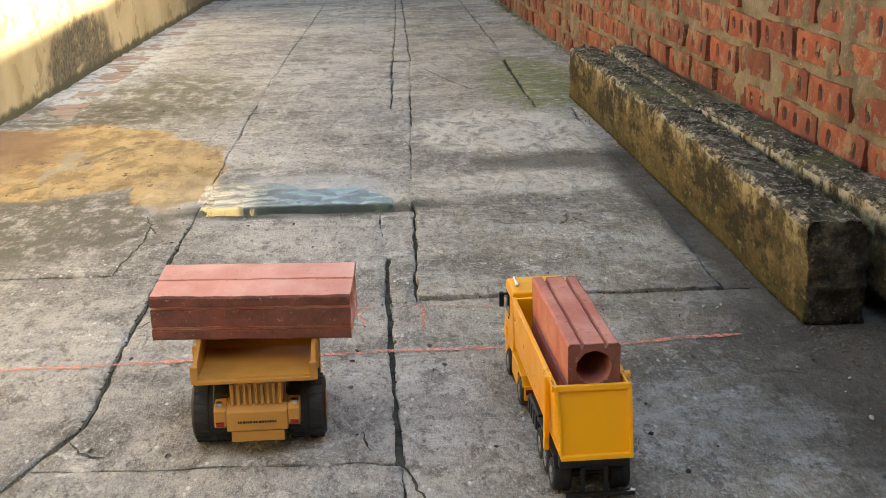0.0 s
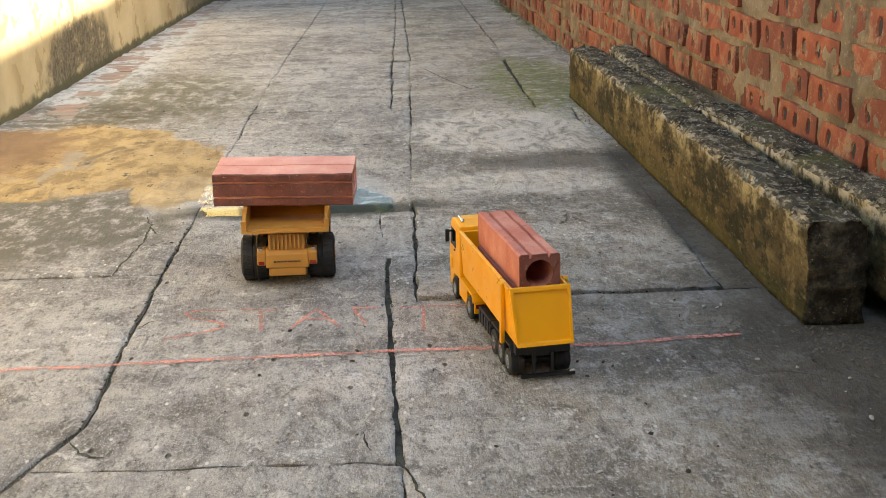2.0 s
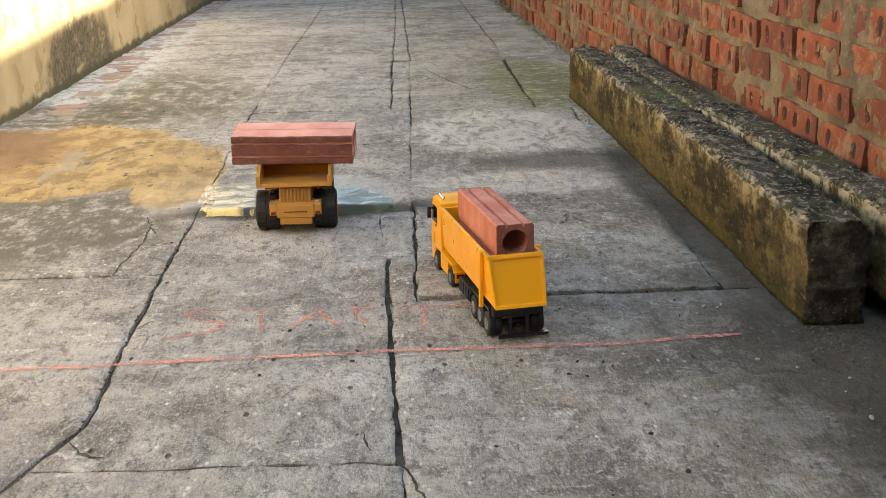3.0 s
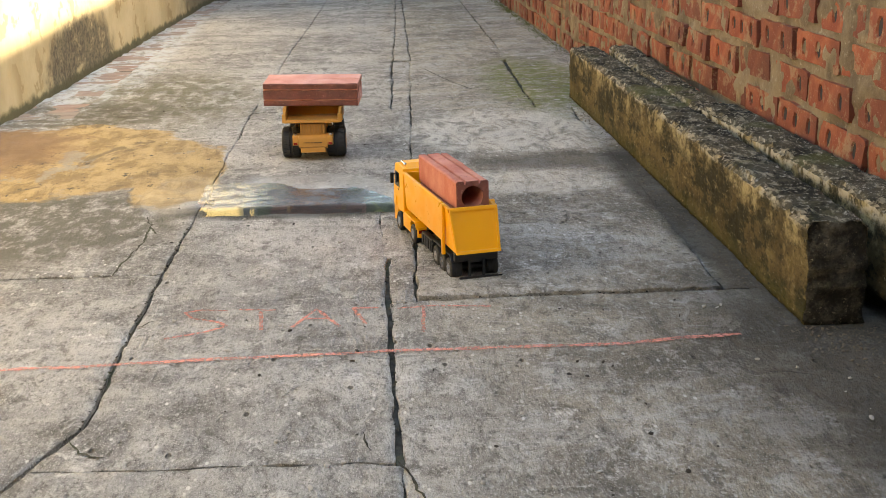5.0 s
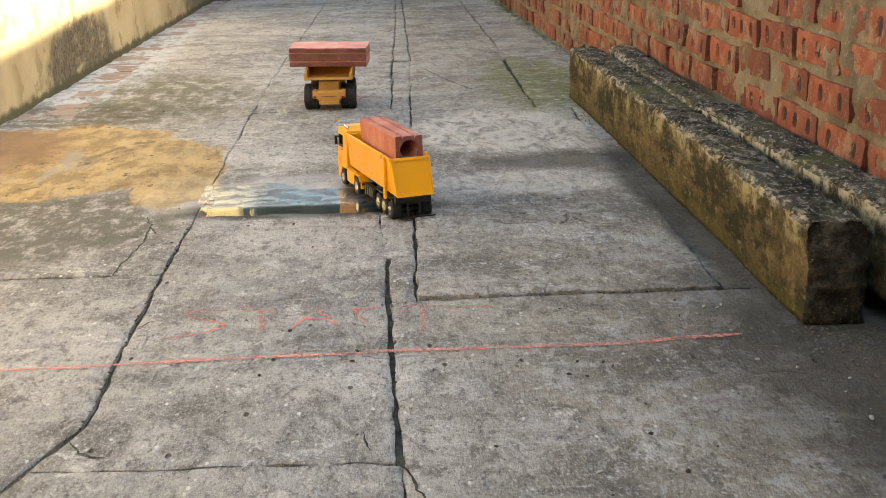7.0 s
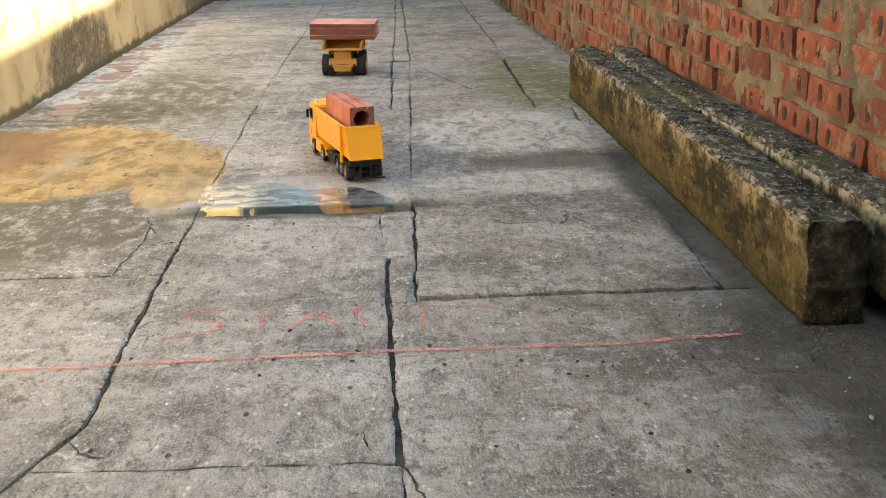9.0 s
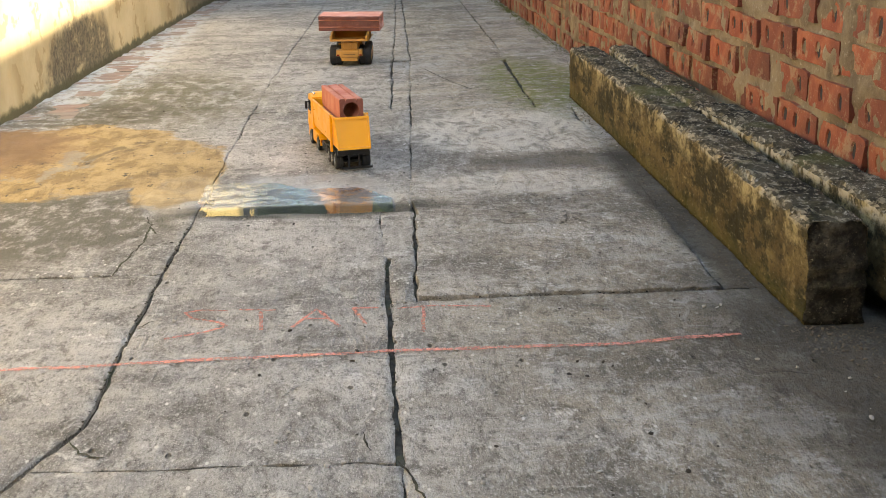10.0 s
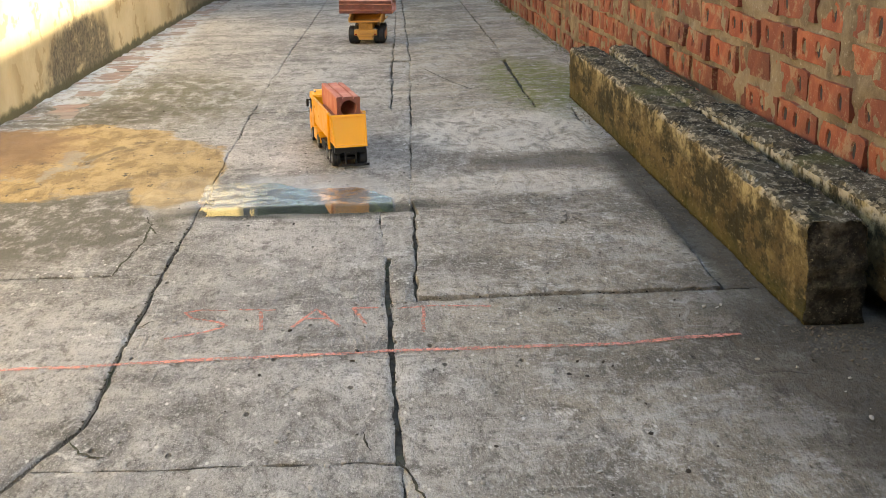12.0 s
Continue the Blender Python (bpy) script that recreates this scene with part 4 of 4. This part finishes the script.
    bm = bmesh.new()
    prism(bm, [(-0.0555, 0.0200), (-0.0505, 0.0190), (-0.0300, 0.0260), (-0.0300, 0.0320), (-0.0545, 0.0320)], -0.0290, 0.0290, 0.001)
    part("rear_skid", bm, OCHRE, T)
    bm = bmesh.new()
    rr = random.Random(4)
    x = -0.021
    while x < 0.020:
        w = rr.choice((0.0016, 0.0022, 0.0028))
        block(bm, x, x + w, -0.0563, -0.0552, 0.0420, 0.0442, 0)
        x += w + rr.choice((0.0007, 0.0007, 0.0016))
    part("lettering", bm, DARK_INK, T, "dark unreadable lettering on the rear housing")
    bm = bmesh.new()
    tube(bm, (-0.034, 0, R1), (0.034, 0, R1), 0.013, 20)
    part("axle", bm, BLACK, T)
    bm = bmesh.new()
    tube(bm, (-0.05, 0.112, R1), (0.05, 0.112, R1), 0.006, 12)
    part("axle", bm, BLACK, T)
    for s in (-1, 1):
        bm = bmesh.new()
        tube(bm, (s * 0.038, 0.03, 0.050), (s * 0.040, -0.005, 0.076), 0.0045, 12)
        part("hoist_ram", bm, CHROME, T, "shiny hoist ram")
        bm = bmesh.new()
        block(bm, s * 0.052 - 0.012, s * 0.052 + 0.012, 0.048, 0.082, 0.028, 0.056, 0.004)
        part("side_tank", bm, OCHRE, T)
    # nose
    bm = bmesh.new()
    prism(bm, [(0.085, 0.040), (0.170, 0.034), (0.172, 0.080), (0.150, 0.090), (0.085, 0.090)], -0.032, 0.032, 0.002)
    hood = part("hood", bm, OCHRE, T)
    for i in range(6):
        bm = bmesh.new()
        block(bm, -0.024, 0.024, 0.1715, 0.1740, 0.042 + i * 0.006, 0.045 + i * 0.006, 0.0005)
        part("radiator_slat", bm, BLACK, hood)
    bm = bmesh.new()
    block(bm, -0.066, 0.066, 0.100, 0.168, 0.088, 0.0925, 0.001)
    part("deck", bm, OCHRE, T)
    bm = bmesh.new()
    block(bm, -0.060, -0.022, 0.112, 0.158, 0.0925, 0.126, 0.003)
    cabin = part("cabin", bm, OCHRE, T)
    for x0, x1, y0, y1 in ((-0.057, -0.025, 0.1565, 0.1590), (-0.0610, -0.0590, 0.117, 0.153)):
        bm = bmesh.new()
        block(bm, x0, x1, y0, y1, 0.104, 0.121, 0.0008)
        part("window", bm, GLASS, cabin, "dark cab window")
    bm = bmesh.new()
    block(bm, -0.060, 0.060, 0.168, 0.178, 0.020, 0.038, 0.003)
    part("bumper", bm, OCHRE, T)
    return T, wheels, R1


# ---- tipper lorry: origin on the ground below the tailgate's foot, nose towards +y ----
def tipper():
    T = tagged(new("toy_tipper_truck"), "bright orange-yellow toy tipper lorry with long open bed", "toy truck")
    R2 = 0.0175
    wheels = []
    for s in (-1, 1):
        for y, w, d in ((0.034, 0.019, True), (0.070, 0.019, True), (0.106, 0.019, True), (0.248, 0.019, True), (0.342, 0.0115, False)):
            wheels.append((wheel(T, R2, w, 0, d, CHROME, s), (s * (0.0400 - w / 2), y, R2)))
    for w, p in wheels:
        w.location = p
    # bed
    zt, zb = 0.1170, 0.0500
    bm = bmesh.new()
    block(bm, -0.0370, 0.0370, 0.008, 0.300, zb, 0.0600, 0.001)
    part("bed_floor", bm, ORANGE, T)
    for s in (-1, 1):
        bm = bmesh.new()
        prism(bm, [(0.006, zb), (0.298, zb + 0.004), (0.304, zt), (0.032, zt)], s * 0.0355, s * 0.0385, 0.0006)
        side = part("bed_side", bm, ORANGE, T)
        bm = bmesh.new()
        block(bm, min(s * 0.0345, s * 0.0398), max(s * 0.0345, s * 0.0398), 0.028, 0.305, zt - 0.0035, zt + 0.0010, 0.0008)
        part("rim_rail", bm, ORANGE, side)
        # ear and post at the tailgate
        bm = bmesh.new()
        block(bm, s * 0.0420 - 0.0028, s * 0.0420 + 0.0028, 0.050, 0.0575, 0.036, 0.1165, 0.0012)
        tube(bm, (s * 0.0385, 0.0535, 0.1165), (s * 0.0450, 0.0535, 0.1165), 0.0042, 14)
        part("tailgate_post", bm, ORANGE, T)
        bm = bmesh.new()
        block(bm, min(s * 0.0370, s * 0.0410), max(s * 0.0370, s * 0.0410), 0.030, 0.044, 0.1100, 0.1180, 0.0012)
        part("hinge_ear", bm, ORANGE, T)
    bm = bmesh.new()
    block(bm, -0.0370, 0.0370, 0.300, 0.304, zb + 0.004, zt + 0.0005, 0.0008)
    part("headboard", bm, ORANGE, T)
    # sloping tailgate with raised border
    bm = bmesh.new()
    prism(bm, [(0.0030, zb), (0.0060, zb), (0.0320, zt), (0.0290, zt)], -0.0372, 0.0385, 0.0005)
    gate = part("tailgate", bm, ORANGE, T)
    sl = (0.0290 - 0.0030) / (zt - zb)

    def bar(name, x0, x1, z0, z1, out=0.0030):
        bm = bmesh.new()
        ya, yb = 0.0030 + (z0 - zb) * sl, 0.0030 + (z1 - zb) * sl
        prism(bm, [(ya - out, z0), (ya + 0.0012, z0), (yb + 0.0012, z1), (yb - out, z1)], x0, x1, 0.0009)
        part(name, bm, ORANGE, gate)

    bar("gate_border", -0.0385, 0.0398, zb - 0.0015, zb + 0.0028, 0.0045)
    bar("gate_border", -0.0385, 0.0398, zt - 0.0045, zt + 0.0010)
    bar("gate_border", -0.0385, -0.0345, zb, zt)
    bar("gate_border", 0.0358, 0.0398, zb, zt)
    for s in (-1, 1):
        bm = bmesh.new()
        for z0 in (zt - 0.0105,):
            x0 = s * 0.0355
            ya = 0.0030 + (z0 - zb) * sl
            vs = [bm.verts.new(p) for p in ((x0, ya - 0.0016, z0), (x0, ya + 0.0045 * sl + 0.0006, z0 + 0.0075), (x0 - s * 0.0085, ya + 0.0045 * sl + 0.0006, z0 + 0.0075))]
            f = bm.faces.new(vs)
            r = bmesh.ops.extrude_face_region(bm, geom=[f])
            for v in r["geom"]:
                if isinstance(v, bmesh.types.BMVert):
                    v.co.y += 0.003
            bmesh.ops.recalc_face_normals(bm, faces=bm.faces)
        part("gusset", bm, ORANGE, gate)
    # the bed widens towards its rim
    for ob in T.children_recursive:
        if ob.name.split(".")[0] in ("bed_side", "rim_rail", "headboard", "tailgate", "gate_border", "gusset", "bed_floor"):
            for v in ob.data.vertices:
                v.co.x *= 0.955 + 0.075 * (v.co.z - zb) / (zt - zb)
    # trailer frame, mudguards, bumper
    bm = bmesh.new()
    block(bm, -0.0130, 0.0130, 0.012, 0.330, 0.030, 0.050, 0.001)
    part("frame", bm, BLACK, T)
    for y0, y1 in ((0.020, 0.126), (0.228, 0.268)):
        for s in (-1, 1):
            bm = bmesh.new()
            prism(bm, [(y0, 0.030), (y0 + 0.008, 0.0395), (y1 - 0.008, 0.0395), (y1, 0.030), (y1, 0.033), (y1 - 0.007, 0.0425), (y0 + 0.007, 0.0425), (y0, 0.033)], s * 0.0195, s * 0.0395, 0.0005)
            part("mudguard", bm, BLACK if y0 < 0.2 else ORANGE, T)
    bm = bmesh.new()
    block(bm, -0.036, 0.036, 0.010, 0.022, 0.034, 0.049, 0.0012)
    part("rear_crossmember", bm, BLACK, T)
    for x in (-0.012, 0.012):
        bm = bmesh.new()
        block(bm, x - 0.0022, x + 0.0022, 0.008, 0.012, 0.007, 0.036, 0.0006)
        part("bumper_strut", bm, BLACK, T)
    bm = bmesh.new()
    block(bm, -0.0300, 0.0420, 0.004, 0.009, 0.0035, 0.0085, 0.0010)
    bumper = part("rear_bumper", bm, BLACK, T)
    bm = bmesh.new()
    block(bm, 0.0330, 0.0425, 0.0035, 0.0080, 0.0080, 0.0095, 0.0004)
    part("bumper_tip", bm, CHROME, bumper, "scuffed pale bumper tip")
    for y in (0.034, 0.070, 0.106, 0.248, 0.342):
        bm = bmesh.new()
        tube(bm, (-0.024, y, R2), (0.024, y, R2), 0.0045, 12)
        part("axle", bm, BLACK, T)
    for s in (-1, 1):
        bm = bmesh.new()
        block(bm, s * 0.030 - 0.006, s * 0.030 + 0.006, 0.142, 0.205, 0.012, 0.034, 0.002)
        rack = part("side_rack", bm, BLACK, T)
        for i in range(4):
            bm = bmesh.new()
            block(bm, s * 0.0365 - 0.0008, s * 0.0365 + 0.0008, 0.146 + i * 0.015, 0.156 + i * 0.015, 0.014, 0.032, 0.0005)
            part("rack_panel", bm, BLACK, rack)
        # tractor skirt
        bm = bmesh.new()
        prism(bm, [(0.272, 0.014), (0.318, 0.014), (0.318, 0.042), (0.262, 0.042), (0.2665, 0.030)], s * 0.0280, s * 0.0385, 0.001)
        part("side_skirt", bm, ORANGE, T)
        bm = bmesh.new()
        block(bm, s * 0.0300 - 0.008, s * 0.0300 + 0.008, 0.2215, 0.2255, 0.016, 0.034, 0.0008)
        fl = part("tail_panel", bm, ORANGE, T)
        bm = bmesh.new()
        block(bm, s * 0.0300 - 0.006, s * 0.0300 + 0.006, 0.2205, 0.2220, 0.024, 0.030, 0.0005)
        part("tail_light", bm, RED_LENS, fl, "dark red tail light")
    # cab
    bm = bmesh.new()
    prism(bm, [(0.316, 0.036), (0.3225, 0.0385), (0.329, 0.0365), (0.355, 0.0365), (0.3605, 0.030), (0.3605, 0.013), (0.384, 0.013), (0.388, 0.060), (0.380, 0.104), (0.372, 0.121), (0.350, 0.1250), (0.316, 0.120)], -0.0375, 0.0375, 0.0025)
    cab = part("cab", bm, ORANGE, T)
    for s in (-1, 1):
        bm = bmesh.new()
        prism(bm, [(0.342, 0.080), (0.377, 0.080), (0.3725, 0.107), (0.342, 0.107)], s * 0.0372, s * 0.0381, 0.0003)
        part("side_window", bm, GLASS, cab, "dark side window")
        bm = bmesh.new()
        block(bm, s * 0.0435 - 0.0032, s * 0.0435 + 0.0032, 0.372, 0.378, 0.082, 0.102, 0.0018)
        block(bm, min(s * 0.036, s * 0.0445), max(s * 0.036, s * 0.0445), 0.372, 0.375, 0.098, 0.101, 0.0005)
        part("mirror", bm, BLACK, cab, "black wing mirror")
        bm = bmesh.new()
        tube(bm, (s * 0.0300, 0.330, 0.1258), (s * 0.0300, 0.352, 0.1275), 0.0018, 10)
        bmesh.ops.create_uvsphere(bm, u_segments=12, v_segments=8, radius=0.0032, matrix=Matrix.Translation((s * 0.0300, 0.328, 0.1262)))
        part("air_horn", bm, CHROME, cab, "small chrome air horn")
        bm = bmesh.new()
        block(bm, min(s * 0.0370, s * 0.0386), max(s * 0.0370, s * 0.0386), 0.348, 0.354, 0.074, 0.0765, 0.0004)
        part("door_handle", bm, BLACK, cab)
        bm = bmesh.new()
        block(bm, min(s * 0.0370, s * 0.0392), max(s * 0.0370, s * 0.0392), 0.362, 0.380, 0.042, 0.060, 0.0012)
        part("step_panel", bm, ORANGE, cab)
    bm = bmesh.new()
    prism(bm, [(0.3865, 0.066), (0.3890, 0.066), (0.3820, 0.108), (0.3795, 0.108)], -0.033, 0.033, 0.0004)
    part("windscreen", bm, GLASS, cab, "dark windscreen")
    bm = bmesh.new()
    prism(bm, [(0.318, 0.119), (0.368, 0.1215), (0.352, 0.1285), (0.330, 0.1285)], -0.030, 0.030, 0.0015)
    part("roof_spoiler", bm, ORANGE, cab)
    bm = bmesh.new()
    block(bm, -0.036, 0.036, 0.383, 0.391, 0.010, 0.028, 0.002)
    part("front_bumper", bm, ORANGE, cab)
    return T, wheels, R2


DUMP, DUMP_WHEELS, DUMP_R = dump_truck()
TIPPER, TIPPER_WHEELS, TIPPER_R = tipper()
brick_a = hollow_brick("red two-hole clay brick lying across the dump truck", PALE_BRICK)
brick_b = hollow_brick("red two-hole clay brick standing on edge in the tipper bed", LOAD_BRICK)


# ---- beyond the alley: what the puddle mirrors ----
LEAF = plain("leaf_green", (0.10, 0.15, 0.04), 0.6)
BARK = plain("bark", (0.10, 0.075, 0.05), 0.9)
YELLOW = plain("yellow_paint", (0.86, 0.68, 0.30), 0.8)
TILE = plain("roof_tile", (0.30, 0.10, 0.06), 0.8)


def tree(seed, reach):
    """A tree whose limbs lean over towards reach (x, y)."""
    T = tagged(new("tree"), "leafy green tree beyond the alley", "tree", "trees beyond the alley")
    rr = random.Random(seed)
    bm = bmesh.new()
    bmesh.ops.create_cone(bm, cap_ends=True, segments=12, radius1=0.22, radius2=0.10, depth=2.4, matrix=Matrix.Translation((0, 0, 1.2)))
    tips = []
    for i in range(12):
        u, f = rr.uniform(1.5, 2.4), i / 11
        tip = Vector((reach[0] * f + rr.gauss(0, 0.3), reach[1] * f + rr.gauss(0, 0.5), rr.uniform(2.0, 3.3)))
        tube(bm, (0, 0, u), tip, 0.05, 6)
        tips.append(tip)
    part("trunk", bm, BARK, T)
    bm = bmesh.new()
    for i in range(14000):
        c = rr.choice(tips) + Vector((rr.gauss(0, 0.36), rr.gauss(0, 0.6), rr.gauss(0, 0.42)))
        c.x = max(c.x, reach[0] - 0.25 + rr.uniform(0, 0.2))
        c.z = min(max(c.z, 0.4), 3.32 + 0.25 * noise.noise((c.x * 2, c.y * 2, 1.0)))
        u = Vector((rr.gauss(0, 1), rr.gauss(0, 1), rr.gauss(0, 1))).normalized() * 0.15
        v = u.orthogonal().normalized() * 0.07
        bm.faces.new([bm.verts.new(c + p) for p in (-u, v, u, -v)])
    part("crown", bm, LEAF, T)
    return T


for i, (x, y, rx) in enumerate(((1.9, 14.0, -2.9), (5.2, 15.0, -1.5))):
    tree(i + 1, (rx, 0.3)).matrix_basis = pose(x, y, -0.009, 0, 0, 0)
house = tagged(new("house"), "yellow painted house with red tiled roof", "house")
bm = bmesh.new()
block(bm, -9.0, -2.40, 24.0, 30.0, -0.009, 6.6, 0.02)
part("wall", bm, YELLOW, house)
bm = bmesh.new()
prism(bm, [(23.5, 6.6), (30.5, 6.6), (27.0, 8.0)], -9.4, -2.2, 0.02)
part("roof", bm, TILE, house)
for x, hw in ((-8.3, 0.3), (-6.5, 0.3), (-4.7, 0.3), (-2.58, 0.07)):
    for z in (1.4, 4.9):
        bm = bmesh.new()
        block(bm, x - hw, x + hw, 23.95, 24.05, z, z + 1.1, 0.01)
        wd = part("window", bm, GLASS, house)
        bm = bmesh.new()
        block(bm, x - hw - 0.06, x + hw + 0.06, 23.88, 24.02, z - 0.1, z, 0.01)
        part("sill", bm, YELLOW, wd)


# ---- movement: seconds, x, y, heading ----
DUMP_ROWS = [
    (0, -0.1350, 1.2620, 1.0), (0.5, -0.1373, 1.3824, 1.0), (1, -0.1397, 1.5511, 1.0), (1.5, -0.1374, 1.6846, 0.8), (2, -0.1373, 1.8575, 0.6),
    (2.5, -0.1392, 1.9952, 0.3), (3, -0.1396, 2.1628, 0.0), (5, -0.1310, 2.7908, -1.5), (5.5, -0.1254, 2.9510, -2.0), (6, -0.1206, 3.1241, -2.5),
    (6.5, -0.1165, 3.2863, -3.0), (7, -0.1086, 3.4481, -3.5), (9, -0.0778, 4.1052, -5.5), (9.5, -0.0645, 4.2396, -6.0), (10, -0.0567, 4.3622, -6.5),
    (10.5, -0.0450, 4.5226, -7.0), (11, -0.0253, 4.7004, -7.5), (11.5, -0.0128, 4.8427, -8.0), (12, 0.0055, 5.0040, -8.5)]
TIPPER_ROWS = [
    (0, 0.2169, 1.0712, 1.61), (0.5, 0.2159, 1.1221, 2.3), (1, 0.2189, 1.2201, 4.49), (1.5, 0.2174, 1.3130, 6.89), (2, 0.2118, 1.3866, 8.42),
    (2.5, 0.2040, 1.4610, 8.95), (3, 0.1992, 1.5299, 9.63), (5, 0.1659, 1.7937, 13.13), (5.5, 0.1468, 1.8937, 14.89), (6, 0.1248, 2.0052, 16.41),
    (6.5, 0.1044, 2.0851, 17.28), (7, 0.0824, 2.1750, 17.61), (9, -0.0082, 2.5068, 15.17), (9.5, -0.0255, 2.5630, 14.14), (10, -0.0345, 2.6183, 12.23),
    (10.5, -0.0408, 2.6366, 10.87), (11, -0.0412, 2.6437, 10.83), (11.5, -0.0424, 2.6464, 10.64), (12, -0.0425, 2.6464, 10.61)]


def place(rows, t):
    """Where a truck stands at t, between its rows."""
    ts = [r[0] for r in rows]
    return [float(np.interp(t, ts, [r[k] for r in rows])) for k in (1, 2, 3)]


def drive(truck, rows, wheels, radius, load, seat):
    walk(truck, [(t, pose(x, y, 0.0012, 0, 0, a)) for t, x, y, a in rows])
    walk(load, [(t, pose(x, y, 0.0012, 0, 0, a) @ seat) for t, x, y, a in rows])
    gone, turn = 0.0, []
    last = place(rows, 0)
    for i in range(121):
        p = place(rows, i / 10)
        gone += math.hypot(p[0] - last[0], p[1] - last[1])
        last = p
        turn.append(-math.degrees(gone / radius))
    for w, (x, y, z) in wheels:
        walk(w, [(i / 10, pose(x, y, z, turn[i], 0, 0)) for i in range(121)])


def motions():
    drive(DUMP, DUMP_ROWS, DUMP_WHEELS, DUMP_R, brick_a, pose(-0.0037, -0.0060, 0.1206, 0, 0.15, -4.6) @ pose(0, 0, 0, 5.5, 0, 0) @ pose(0, BH / 2, BW / 2, 90, 0, 0) @ pose(0, 0, -BH / 2))
    drive(TIPPER, TIPPER_ROWS, TIPPER_WHEELS, TIPPER_R, brick_b, pose(0.0048, 0.153, 0.0605, 0, 0, 90))


motions()
